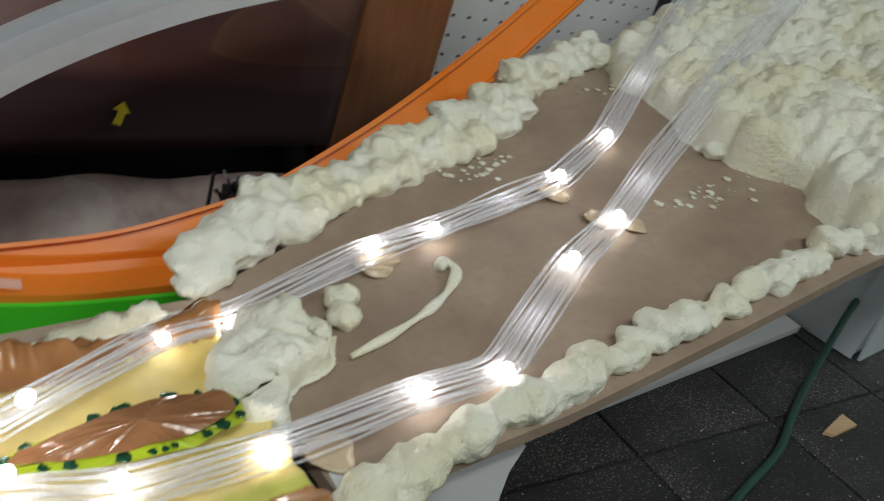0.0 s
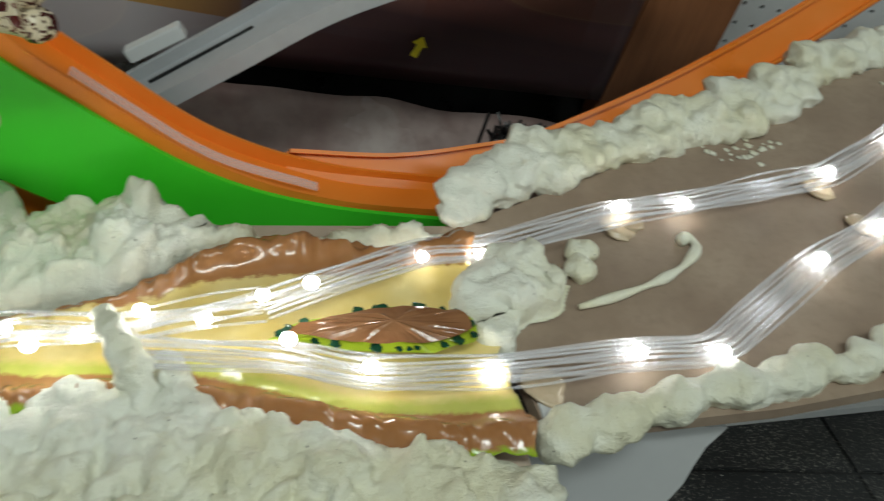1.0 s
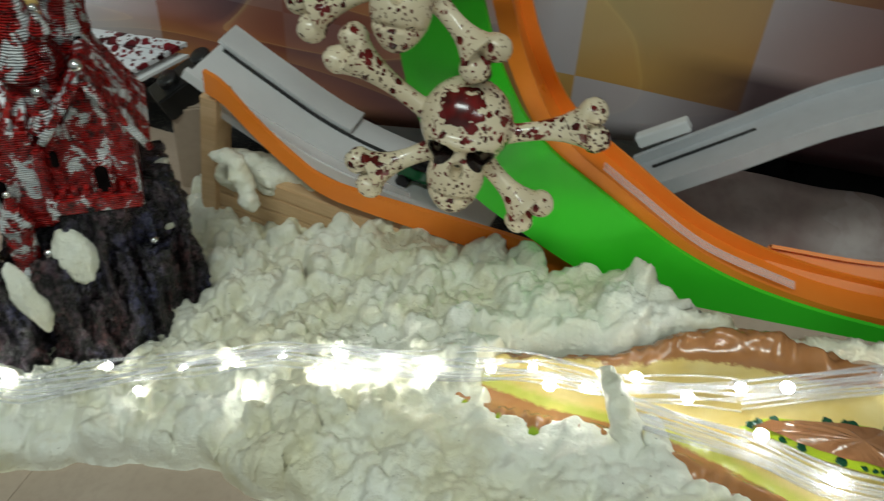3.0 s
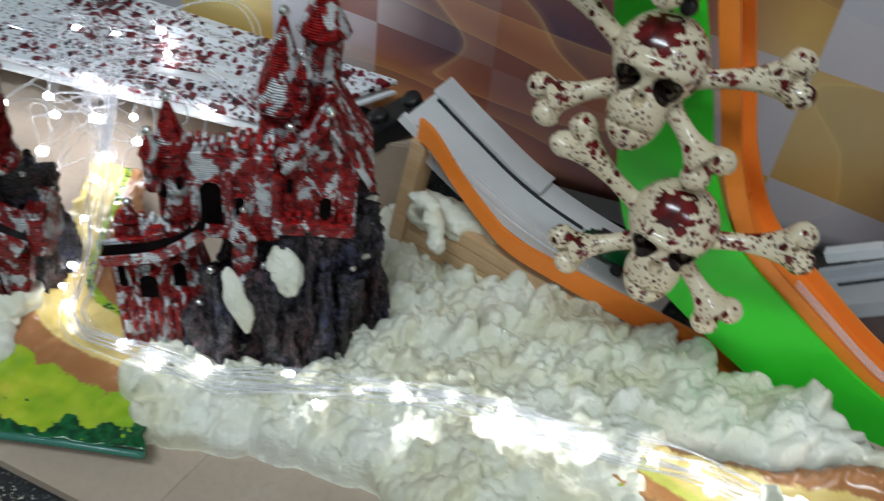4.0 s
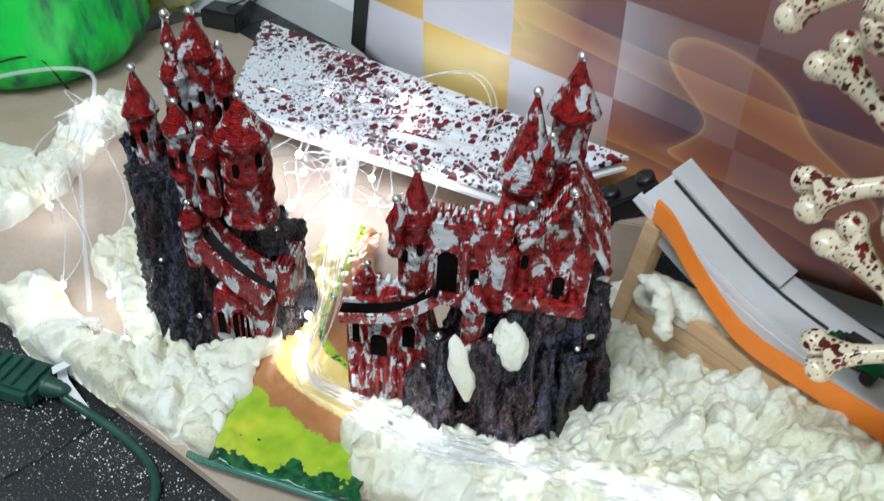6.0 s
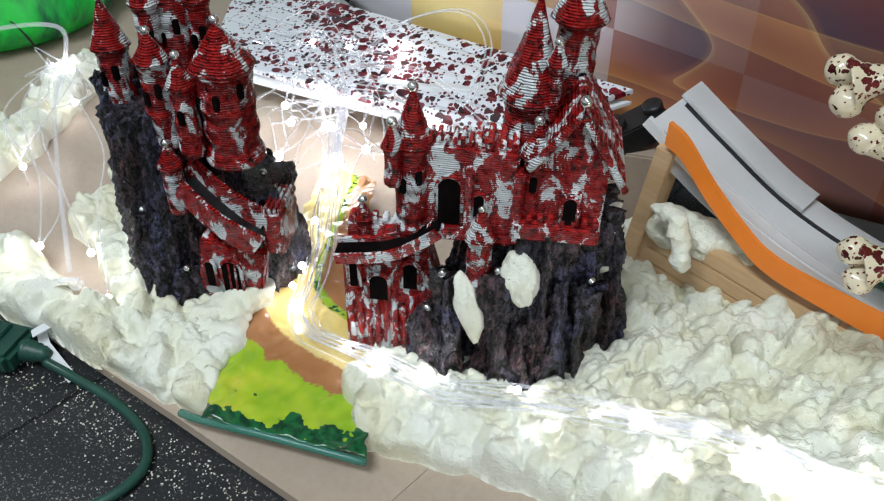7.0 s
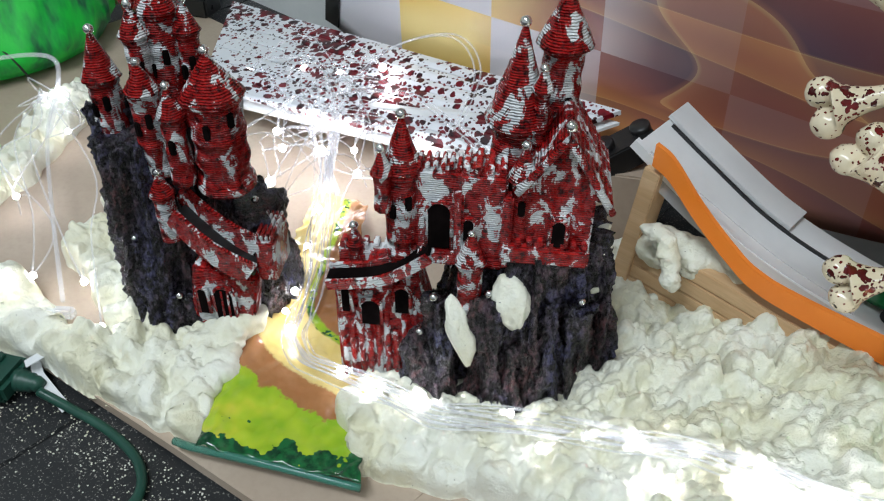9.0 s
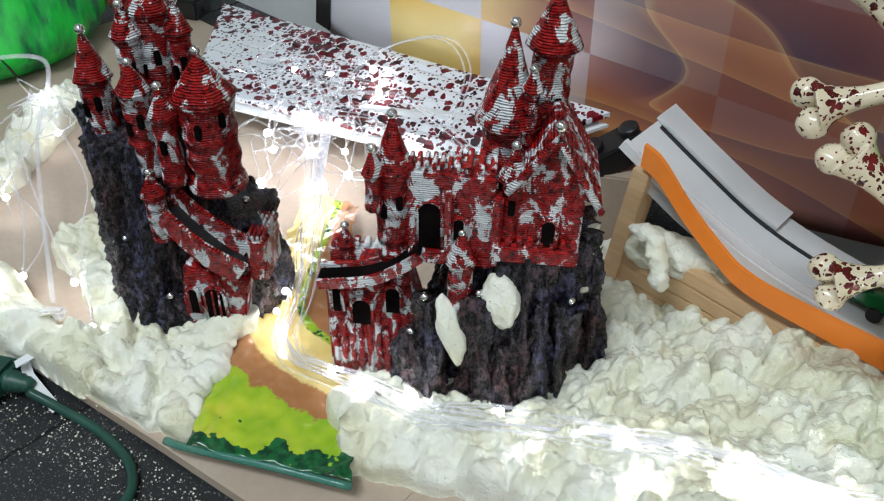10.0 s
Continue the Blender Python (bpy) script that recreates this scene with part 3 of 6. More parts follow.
    ok = (a >= 0) & (b >= 0) & (c >= 0) & (d >= 0)
    faces = np.stack([a[ok], b[ok], c[ok], d[ok]], -1)
    me = bpy.data.meshes.new(name)
    me.from_pydata(verts.tolist(), [], faces.tolist())
    ob = finish(new(name, me), M_FOAM)
    return tagged(ob, label, "foam")


ROAD = [(-0.030, 0.394), (-0.015, 0.406), (0.024, 0.408), (0.062, 0.417), (0.093, 0.434), (0.137, 0.440), (0.165, 0.431), (0.28, 0.42), (0.28, 0.255), (0.214, 0.262), (0.18, 0.276), (0.141, 0.294), (0.114, 0.318), (0.092, 0.338),
        (0.070, 0.340), (0.035, 0.349), (0.0, 0.350), (-0.02, 0.348), (-0.04, 0.374)]
foam_sheet("foam_slope", [(-0.470, 0.262), (-0.43, 0.225), (-0.39, 0.238), (-0.33, 0.262), (-0.288, 0.272), (-0.203, 0.276), (-0.124, 0.250), (-0.02, 0.215), (0.12, 0.205), (0.262, 0.225),
                          (0.262, 0.275), (0.255, 0.425), (0.19, 0.440), (0.122, 0.452), (0.052, 0.475), (-0.04, 0.512), (-0.143, 0.545), (-0.24, 0.565), (-0.30, 0.575), (-0.36, 0.62), (-0.415, 0.62),
                          (-0.40, 0.54), (-0.36, 0.47), (-0.37, 0.40), (-0.42, 0.355), (-0.48, 0.318)], [ROAD], 0.035, course, 3,
           "lumpy cream spray foam covering the slope and base", low=lambda x, y: 1 - 0.30 * np.clip((x + 0.14) / 0.10, 0, 1) * np.clip((0.37 - y) / 0.02, 0, 1))
foam_sheet("foam_bank", [(-0.90, 0.155), (-0.85, 0.09), (-0.77, 0.096), (-0.678, 0.117), (-0.595, 0.140), (-0.530, 0.150), (-0.565, 0.215), (-0.615, 0.285), (-0.64, 0.25), (-0.70, 0.23), (-0.78, 0.27),
                         (-0.83, 0.35), (-0.92, 0.37), (-0.88, 0.25), (-0.85, 0.20), (-0.795, 0.20), (-0.735, 0.180), (-0.70, 0.165), (-0.75, 0.145), (-0.84, 0.15)], [], 0.030, lambda x: 0.0, 8,
           "cream spray foam bank round the foot of the tall castle")
foam_sheet("foam_bank", [(-1.10, 0.10), (-1.00, 0.11), (-1.00, 0.165), (-1.03, 0.24), (-1.08, 0.32), (-1.14, 0.42), (-1.22, 0.44), (-1.20, 0.36), (-1.12, 0.28), (-1.09, 0.20)], [], 0.022, lambda x: 0.0, 12,
           "low cream foam ridge beside the string lights")
foam_sheet("foam_patch", [(-1.17, 0.17), (-1.11, 0.18), (-1.09, 0.25), (-1.14, 0.26), (-1.20, 0.23)], [], 0.012, lambda x: 0.0, 14, "smooth flat patch of white foam", per=300)


def lumpy(name, runs, seed, label):
    """A squeezed line of foam: each run is a chain of merging, folded lumps."""
    rng = random.Random(seed)
    bm = bmesh.new()
    for path, r0, r1, count in runs:
        pts = spline(path, count)
        for i, p in enumerate(pts):
            r = rng.uniform(r0, r1)
            blob(bm, p + Vector((rng.uniform(-0.35, 0.35) * r, rng.uniform(-0.35, 0.35) * r, r * rng.uniform(0.35, 0.6))), r, seed + i * 0.37, rng.uniform(0.7, 0.95), 3, 0.42)
    ob = part(name, bm, M_FOAM, None, "", True)
    fuse = ob.modifiers.new("fuse", "REMESH")
    fuse.mode, fuse.voxel_size, fuse.use_smooth_shade = "VOXEL", 0.0019, True
    melt = ob.modifiers.new("melt", "SMOOTH")
    melt.iterations = 2
    return tagged(ob, label, "foam")


def on_course(pts, off=0.0):
    return [(x, y, course(x) + off) for x, y in pts]


BACK = [(0.245, 0.448), (0.279, 0.463), (0.319, 0.484), (0.373, 0.499), (0.438, 0.522), (0.506, 0.553), (0.603, 0.605), (0.68, 0.63)]
lumpy("foam_edging", [(on_course(BACK), 0.011, 0.017, 30), (on_course([(x + 0.005, y + 0.017) for x, y in BACK], 0.006), 0.012, 0.019, 26), (on_course([(0.44, 0.515), (0.5, 0.535), (0.55, 0.56)]), 0.010, 0.016, 6)],
      1, "thick double line of cream foam along the back of the deck")
lumpy("foam_edging", [(on_course([(0.262, 0.268), (0.286, 0.268), (0.311, 0.273), (0.349, 0.281), (0.381, 0.283), (0.42, 0.288), (0.454, 0.290), (0.5, 0.296), (0.568, 0.299), (0.606, 0.304), (0.66, 0.308)]), 0.009, 0.0145, 34)],
      2, "line of cream foam beads along the front of the deck")
foam_sheet("foam_mound", [(0.655, 0.29), (1.08, 0.30), (1.08, 0.84), (0.86, 0.69), (0.69, 0.625), (0.672, 0.59), (0.674, 0.517), (0.648, 0.455), (0.676, 0.371), (0.655, 0.345)], [], 0.050, course, 5,
           "large mound of cream spray foam at the top of the deck", step=0.0024, edge=0.05, fat=0.8, per=9000)
lumpy("foam_blob", [(on_course([(0.675, 0.445), (0.655, 0.44)]), 0.008, 0.011, 3)], 31, "two small cream foam drips on the deck")
# heap of foam where the paper meets the deck
foam_sheet("foam_lump", [(0.226, 0.352), (0.238, 0.384), (0.258, 0.396), (0.284, 0.392), (0.300, 0.374), (0.288, 0.355), (0.262, 0.343), (0.250, 0.322), (0.236, 0.330)], [], 0.020, lambda x: course(x) + 0.004, 21,
           "heap of cream foam over the end of the paper road", step=0.0014, edge=0.018, fat=0.55, per=16000)
for p, r in (((0.316, 0.400), 0.0085), ((0.309, 0.381), 0.0095)):
    lumpy("foam_blob", [(on_course([p, (p[0] + 0.002, p[1])]), r, r, 2)], 40 + p[0], "small round drop of cream foam on the cardboard")
bm = bmesh.new()
tube(bm, spline(on_course([(0.382, 0.402), (0.389, 0.405), (0.390, 0.394), (0.378, 0.381), (0.364, 0.372), (0.35, 0.366), (0.328, 0.359), (0.302, 0.353)], 0.003), 40),
     lambda f: 0.0042 * (0.85 + 0.25 * math.sin(f * 23)) * (1 - 0.35 * f), 10)
tagged(part("foam_squiggle", bm, M_FOAM, None, "", True), "hooked thin line of cream foam on the cardboard", "foam")
# smears of dried foam on the deck
rng = random.Random(77)
for cx, cy, n, s in ((0.60, 0.40, 34, 0.022), (0.47, 0.50, 26, 0.016), (0.66, 0.575, 10, 0.010)):
    bm = bmesh.new()
    for k in range(n):
        x, y = cx + rng.gauss(0, s), cy + rng.gauss(0, s * 0.45)
        blob(bm, (x, y, course(x) + 0.0004), rng.uniform(0.0012, 0.0042), k, 0.3, 1, 0.5)
    tagged(part("foam_crumbs", bm, M_FOAM, None, "", True), "scraped crumbs of dried foam on the cardboard", "foam", "", "stuff")

# ---- printed paper road ----
def side_of(line, p):
    """Distance from a line of points, positive on its left."""
    best, sign = 9.0, 1.0
    for a, b in zip(line, line[1:]):
        d = b - a
        t = min(max((p - a).dot(d) / d.length_squared, 0), 1)
        gap = (p - a - d * t).length
        if gap < best:
            best, sign = gap, 1.0 if d.x * (p.y - a.y) - d.y * (p.x - a.x) > 0 else -1.0
    return best * sign


def paper(name, left, right, guide, edge, material, label, lift, seed, banks=0.0, amp=0.004):
    """A crumpled sheet between two long edges. Its maps hold the distances from the printed road and from a printed border."""
    bm = bmesh.new()
    road, front = bm.loops.layers.uv.new("Road"), bm.loops.layers.uv.new("Front")
    n, m = 130, 64
    A, B = spline([(*c, 0) for c in left], n), spline([(*c, 0) for c in right], n)
    G, E = spline([(*c, 0) for c in guide], 50), spline([(*c, 0) for c in edge], 40)
    grid, maps = [], {}
    for i in range(n):
        row = []
        for j in range(m):
            k = j / (m - 1)
            q = A[i].lerp(B[i], k)
            q += Vector((noise.noise(q * 90), noise.noise(q * 90 + Vector((3, 3, 3))), 0)) * 0.004
            d1, d2 = (q - A[i]).length, (q - B[i]).length
            rim = math.exp(-((d1 - 0.010) / 0.009) ** 2) + math.exp(-((d2 - 0.012) / 0.010) ** 2)
            far = noise.voronoi(Vector((q.x * 42, q.y * 42, seed)))[0]
            fine = noise.voronoi(Vector((q.x * 110, q.y * 110, seed)))[0]
            z = course(q.x) + lift + banks * rim + amp * (far[1] - far[0]) + amp * 0.35 * (fine[1] - fine[0])
            z += banks * 0.55 * rim * noise.noise(Vector((q.x * 75, q.y * 25, seed + 9)))
            z += banks * rim * (0.35 - 1.1 * abs(noise.noise(Vector((q.x * 120, q.y * 40, seed + 3))))) + amp * 0.9 * far[0]
            v = bm.verts.new((q.x, q.y, z))
            maps[v] = (side_of(G, q), side_of(E, q), d1)
            row.append(v)
        grid.append(row)
    for i in range(n - 1):
        for j in range(m - 1):
            f = bm.faces.new((grid[i][j], grid[i + 1][j], grid[i + 1][j + 1], grid[i][j + 1]))
            for lp in f.loops:
                g, e, d1 = maps[lp.vert]
                lp[road].uv, lp[front].uv = (g, d1), (e, d1)
    bmesh.ops.recalc_face_normals(bm, faces=bm.faces)
    ob = part(name, bm, material, None, "", True)
    sol = ob.modifiers.new("thickness", "SOLIDIFY")
    sol.thickness = 0.0006
    return tagged(ob, label, "paper")


LOWBANK = [(0.262, 0.278), (0.245, 0.279), (0.197, 0.287), (0.169, 0.295), (0.126, 0.319), (0.084, 0.341), (0.044, 0.348), (0.001, 0.358), (-0.035, 0.371), (-0.06, 0.378)]
TOPBANK = [(-0.06, 0.390), (-0.009, 0.393), (0.053, 0.395), (0.095, 0.409), (0.145, 0.404), (0.188, 0.393), (0.26, 0.392)]
paper("paper_road", [(-0.06, 0.395), (-0.015, 0.402), (0.024, 0.402), (0.062, 0.414), (0.093, 0.434), (0.137, 0.440), (0.165, 0.430), (0.197, 0.412), (0.245, 0.418)],
      [(-0.06, 0.345), (-0.031, 0.330), (0.007, 0.325), (0.05, 0.318), (0.10, 0.303), (0.141, 0.286), (0.18, 0.268), (0.214, 0.255), (0.247, 0.250)], TOPBANK, LOWBANK, M_PAPER,
      "glossy printed paper road, yellow with crumpled brown edges", 0.010, 2, 0.009, 0.003)
paper("paper_road", [(-0.524, 0.145), (-0.576, 0.221), (-0.614, 0.279), (-0.66, 0.345), (-0.697, 0.407), (-0.735, 0.462)],
      [(-0.395, 0.212), (-0.436, 0.262), (-0.475, 0.315), (-0.545, 0.372), (-0.62, 0.428), (-0.668, 0.482)],
      [(-0.78, 0.54), (-0.70, 0.434), (-0.654, 0.366), (-0.608, 0.305), (-0.570, 0.284), (-0.52, 0.282), (-0.42, 0.305)], [(-0.60, 0.1055), (-0.524, 0.145), (-0.395, 0.212), (-0.30, 0.261)], M_PAPER2,
      "glossy printed paper road with green front and dark bushes", 0.014, 7, 0.004, 0.006)
bm = bmesh.new()
tube(bm, spline([(-0.546, 0.138, 0.012), (-0.524, 0.145, 0.015), (-0.46, 0.178, 0.016), (-0.393, 0.212, 0.015)], 30), 0.0036, 10)
tagged(part("tape_roll", bm, M_TAPE, None, "", True), "rolled clear tape along the paper's front edge", "tape")

M_LEAF = surface("lime_print", (0.36, 0.50, 0.02), (0.50, 0.58, 0.05), 0.18, coarse=30, fine=60, bump=0.2)
M_BROWNP = surface("brown_print", (0.26, 0.11, 0.045), (0.36, 0.17, 0.08), 0.16, coarse=24, fine=60, bump=0.4, depth=0.003)
M_BUSH = surface("bush_print", (0.006, 0.05, 0.02), (0.01, 0.08, 0.04), 0.2, bump=0.1)
leaf = thing("paper_cutout", "printed paper field, brown with lime edge and dark bushes", "paper")
rim = [(0.128, 0.345), (0.138, 0.352), (0.155, 0.356), (0.187, 0.355), (0.215, 0.349), (0.230, 0.338), (0.232, 0.322), (0.212, 0.318), (0.195, 0.320), (0.172, 0.327), (0.148, 0.337)]
cx, cy = 0.190, 0.338
for nm, sc, up, mt, lb in (("border", 1.0, 0.0225, M_LEAF, "lime green edge"), ("field", 0.80, 0.0262, M_BROWNP, "brown crumpled middle")):
    bm = bmesh.new()
    pts = spline([(cx + (x - cx) * (0.5 + sc * 0.5), cy + (y - cy) * sc, 0) for x, y in rim + rim[:1]], 44)[:-1]
    ring = [bm.verts.new((p.x + 0.0012 * noise.noise(p * 160), p.y + 0.0016 * noise.noise(p * 190), course(p.x) + up + 0.003 * noise.noise(p * 60))) for p in pts]
    inner = [bm.verts.new((cx + (p.x - cx) * 0.5, cy + (p.y - cy) * 0.5, course(cx + (p.x - cx) * 0.5) + up + 0.003 + 0.003 * noise.noise(p * 90))) for p in pts]
    mid = bm.verts.new((cx, cy, course(cx) + up + 0.004))
    k = len(ring)
    for i in range(k):
        bm.faces.new((ring[i], ring[(i + 1) % k], inner[(i + 1) % k], inner[i]))
        bm.faces.new((inner[i], inner[(i + 1) % k], mid))
    part(nm, bm, mt, leaf, lb)
rng = random.Random(3)
for k in range(26):
    p = Vector((*rim[k % len(rim)], 0)).lerp(Vector((*rim[(k + 1) % len(rim)], 0)), rng.random())
    p = Vector((cx + (p.x - cx) * 0.95, cy + (p.y - cy) * 0.93, 0))
    bm = bmesh.new()
    blob(bm, (p.x, p.y, course(p.x) + 0.0245), rng.uniform(0.0014, 0.0034), k, 0.25, 2, 0.7)
    part("bush", bm, M_BUSH, leaf, "dark green printed bush")


# ---- castles ----
def rock(bm, cx, cy, hw, hd, z0, z1, seed, top=0.8, n=150, rows=34):
    """A craggy upright rock with folded, ribbed sides."""
    rings = []
    for k in range(rows):
        f = k / (rows - 1)
        ring = []
        for i in range(n):
            a = 2 * math.pi * i / n
            c, d = math.cos(a), math.sin(a)
            s = (1 - (1 - top) * f) * (1 + 0.14 * noise.noise(Vector((c * 2.2, d * 2.2, f * 1.2 + seed))))
            x, y = cx + hw * s * c, cy + hd * s * d
            zz = z0 + (z1 - z0) * f * (1 + 0.06 * noise.noise(Vector((c * 5, d * 5, seed + 7))))
            q = Vector((x * 46, y * 46, zz * 5 + seed))
            fold = 0.034 * (0.24 - abs(noise.noise(q))) + 0.014 * (0.28 - abs(noise.noise(Vector((x * 125, y * 125, zz * 16 + seed))))) + 0.0035 * noise.noise(Vector((x * 330, y * 330, zz * 230)))
            ring.append(bm.verts.new((x + fold * c, y + fold * d, zz)))
        rings.append(ring)
    for a, b in zip(rings, rings[1:]):
        for i in range(n):
            bm.faces.new((a[i], a[(i + 1) % n], b[(i + 1) % n], b[i]))
    bm.faces.new(rings[0][::-1])
    bm.faces.new(rings[-1])


def tower(parent, x, y, r, z0, z1, tip, eave=1.3, ball=0.0042, slits=2):
    """A round tower: ribbed body, flared roof, ball on the tip, window slits as dark blocks."""
    bm = bmesh.new()
    n = max(int((z1 - z0) / 0.0011), 12)
    rows = [(r * 1.06, z0)] + [(r * (1 + 0.03 * math.sin(k * 0.31)) + 0.00045 * math.cos(k * math.pi), z0 + (z1 - z0) * k / n) for k in range(1, n - 3)] + [(r * 1.12, z1 - 0.004), (r * 1.14, z1)]
    lathe(bm, rows, 40, (x, y, 0), 0.13)
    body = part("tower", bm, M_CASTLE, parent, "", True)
    bm = bmesh.new()
    h = tip - z1
    steps = max(int(h / 0.0036), 6)
    prof = [(r * eave * 0.9, z1 - 0.002), (r * eave, z1)]
    for k in range(steps):
        f = k / steps
        rr = r * eave * (1 - f) ** 1.12 + 0.0015
        prof += [(rr * 1.03, z1 + h * f + 0.001), (r * eave * (1 - (k + 0.9) / steps) ** 1.12 + 0.002, z1 + h * (k + 0.85) / steps)]
    lathe(bm, prof, 40, (x, y, 0), 0.10)
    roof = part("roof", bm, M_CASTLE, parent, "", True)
    bm = bmesh.new()
    lathe(bm, [(0.0012, -0.006), (0.0014, -0.003)] + [(max(ball * math.sin(math.pi * k / 8), 0.0004), ball * (1 - math.cos(math.pi * k / 8)) - 0.003) for k in range(1, 9)], 12, (x, y, tip + 0.001))
    part("finial", bm, M_CHROME, roof, "shiny ball on the tip", True)
    for k in range(slits):
        a = -1.57 + (k - (slits - 1) / 2) * 0.9
        bm = bmesh.new()
        box(bm, 0.0055, 0.004, 0.013, pose(x + r * 1.03 * math.cos(a), y + r * 1.03 * math.sin(a), z0 + (z1 - z0) * (0.62 + 0.1 * k), 0, 0, math.degrees(a) + 90), 0.001)
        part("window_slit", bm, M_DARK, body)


def arch(bm, x, y, z, w, h, depth=0.004):
    """A round-headed dark slab, with the shade of an opening put into its colour."""
    outline = [(-w / 2, 0), (w / 2, 0)] + [(w / 2 * math.cos(math.pi * k / 8), h - w / 2 + w / 2 * math.sin(math.pi * k / 8)) for k in range(9)]
    f = [bm.verts.new((x + a, y - depth / 2, z + b)) for a, b in outline]
    g = [bm.verts.new((x + a, y + depth / 2, z + b)) for a, b in outline]
    bm.faces.new(f)
    bm.faces.new(g[::-1])
    for i in range(len(f)):
        bm.faces.new((f[i], g[i], g[(i + 1) % len(f)], f[(i + 1) % len(f)]))


def wall(parent, name, x0, x1, y0, y1, z0, z1, merlons=0, tilt=0.0):
    bm = bmesh.new()
    m = pose((x0 + x1) / 2, (y0 + y1) / 2, (z0 + z1) / 2, 0, tilt, 0)
    box(bm, x1 - x0, y1 - y0, z1 - z0, m, 0.002)
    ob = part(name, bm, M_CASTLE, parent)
    for k in range(merlons):
        f = (k + 0.5) / merlons - 0.5
        bm = bmesh.new()
        box(bm, (x1 - x0) / merlons * 0.55, (y1 - y0) * 0.9, 0.006, m @ pose(f * (x1 - x0), 0, (z1 - z0) / 2 + 0.003), 0.0008)
        part("merlon", bm, M_CASTLE, ob)
    return ob


def opening(parent, x, y, z, w, h):
    bm = bmesh.new()
    arch(bm, x, y, z, w, h)
    bmesh.ops.recalc_face_normals(bm, faces=bm.faces)
    # Solid near-black slab for the opening's shade; the surround makes it look sunk.
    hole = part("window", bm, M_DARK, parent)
    bm = bmesh.new()
    r = w / 2 + 0.0008
    tube(bm, [(x - r, y - 0.001, z), (x - r, y - 0.001, z + h - w / 2)] + [(x + r * math.cos(math.pi * (1 - k / 8)), y - 0.001, z + h - w / 2 + r * math.sin(math.pi * k / 8)) for k in range(1, 8)] +
         [(x + r, y - 0.001, z + h - w / 2), (x + r, y - 0.001, z)], 0.0019, 8)
    part("window_surround", bm, M_CASTLE, hole if parent.parent is None else parent, "", True)
    return hole


# castle with the house and gate
house = thing("castle_ornament", "red and grey castle ornament with a house, on black rock", "castle", (-0.395, 0.355, -0.025), turn=35.9)
bm = bmesh.new()
rock(bm, 0.036, 0.046, 0.074, 0.062, 0.030, 0.205, 2.0, 0.80, 260, 56)
CRAGS = ((-0.0356, -0.013, 0.159, 0.017), (0.009, -0.017, 0.171, 0.018), (0.043, -0.008, 0.210, 0.016), (0.100, 0.032, 0.184, 0.020), (0.084, -0.002, 0.157, 0.017), (-0.0475, -0.013, 0.119, 0.013), (0.026, -0.02, 0.118, 0.018), (0.062, -0.012, 0.165, 0.018))
for k, (x, y, z, r) in enumerate(CRAGS):
    spike = bmesh.new()
    rock(spike, x, y + 0.002, r * 1.15, r * 1.25, 0.03, z - 0.003, x * 30, 0.20, 90, 36)
    part("pinnacle", spike, M_ROCK, house, "pointed black rock", True)
part("rock_base", bm, M_ROCK, house, "black craggy rock", True)
for x, y, z, r in CRAGS[:6]:
    bm = bmesh.new()
    bmesh.ops.create_icosphere(bm, subdivisions=2, radius=0.0040, matrix=pose(x, y + 0.001, z))
    part("finial", bm, M_CHROME, house, "shiny ball on the rock", True)
for x0, z0, x1, z1, w, y in ((0.024, 0.188, 0.0305, 0.142, 0.0165, -0.022), (-0.020, 0.163, -0.003, 0.104, 0.0115, -0.029)):
    bm = bmesh.new()
    blob(bm, (0, 0, 0), 1.0, x0 * 50, 1.0, 4, 0.22)
    for v in bm.verts:
        f = 0.5 + 0.5 * v.co.z
        v.co = Vector((x1 + (x0 - x1) * f + v.co.x * w * (0.8 + 0.2 * f), y + v.co.y * 0.011 + 0.010 * f, z1 + (z0 - z1) * f))
    part("foam_patch", bm, M_FOAM, house, "smooth cream foam blob on the rock", True)
tower(house, -0.063, 0.012, 0.0135, 0.180, 0.266, 0.310, 1.06)
tower(house, -0.0765, -0.001, 0.0062, 0.236, 0.268, 0.288, 1.15, 0.004, 0)
tower(house, 0.0215, 0.035, 0.0185, 0.20, 0.301, 0.375, 1.25)
tower(house, 0.0505, 0.060, 0.0150, 0.20, 0.351, 0.395, 1.3)
tower(house, 0.029, 0.002, 0.0080, 0.215, 0.270, 0.297, 1.3, 0.004, 1)
tower(house, -0.007, -0.012, 0.0095, 0.150, 0.200, 0.226, 1.15, 0.003, 0)
tower(house, -0.108, 0.030, 0.0060, 0.13, 0.174, 0.192, 1.1, 0.004, 0)
wall(house, "upper_wall", -0.122, -0.076, 0.026, 0.040, 0.12, 0.172, 5)
tower(house, 0.037, 0.022, 0.0050, 0.29, 0.332, 0.348, 1.3, 0.0035, 0)
gate = wall(house, "gate_wall", -0.052, -0.016, 0.002, 0.024, 0.19, 0.271, 6)
opening(gate, -0.0333, 0.001, 0.202, 0.0185, 0.043)
mid = wall(house, "curtain_wall", -0.018, 0.018, -0.004, 0.03, 0.185, 0.273, 4)
opening(mid, -0.010, -0.005, 0.216, 0.009, 0.020)
for x, z, w in ((-0.0175, 0.192, 0.007), (0.019, 0.192, 0.008)):
    wall(house, "pilaster", x - w / 2, x + w / 2, -0.009, 0.004, z, 0.266 - abs(x) * 0.4)
wall(house, "terrace", 0.016, 0.083, -0.012, 0.03, 0.200, 0.216, 8)
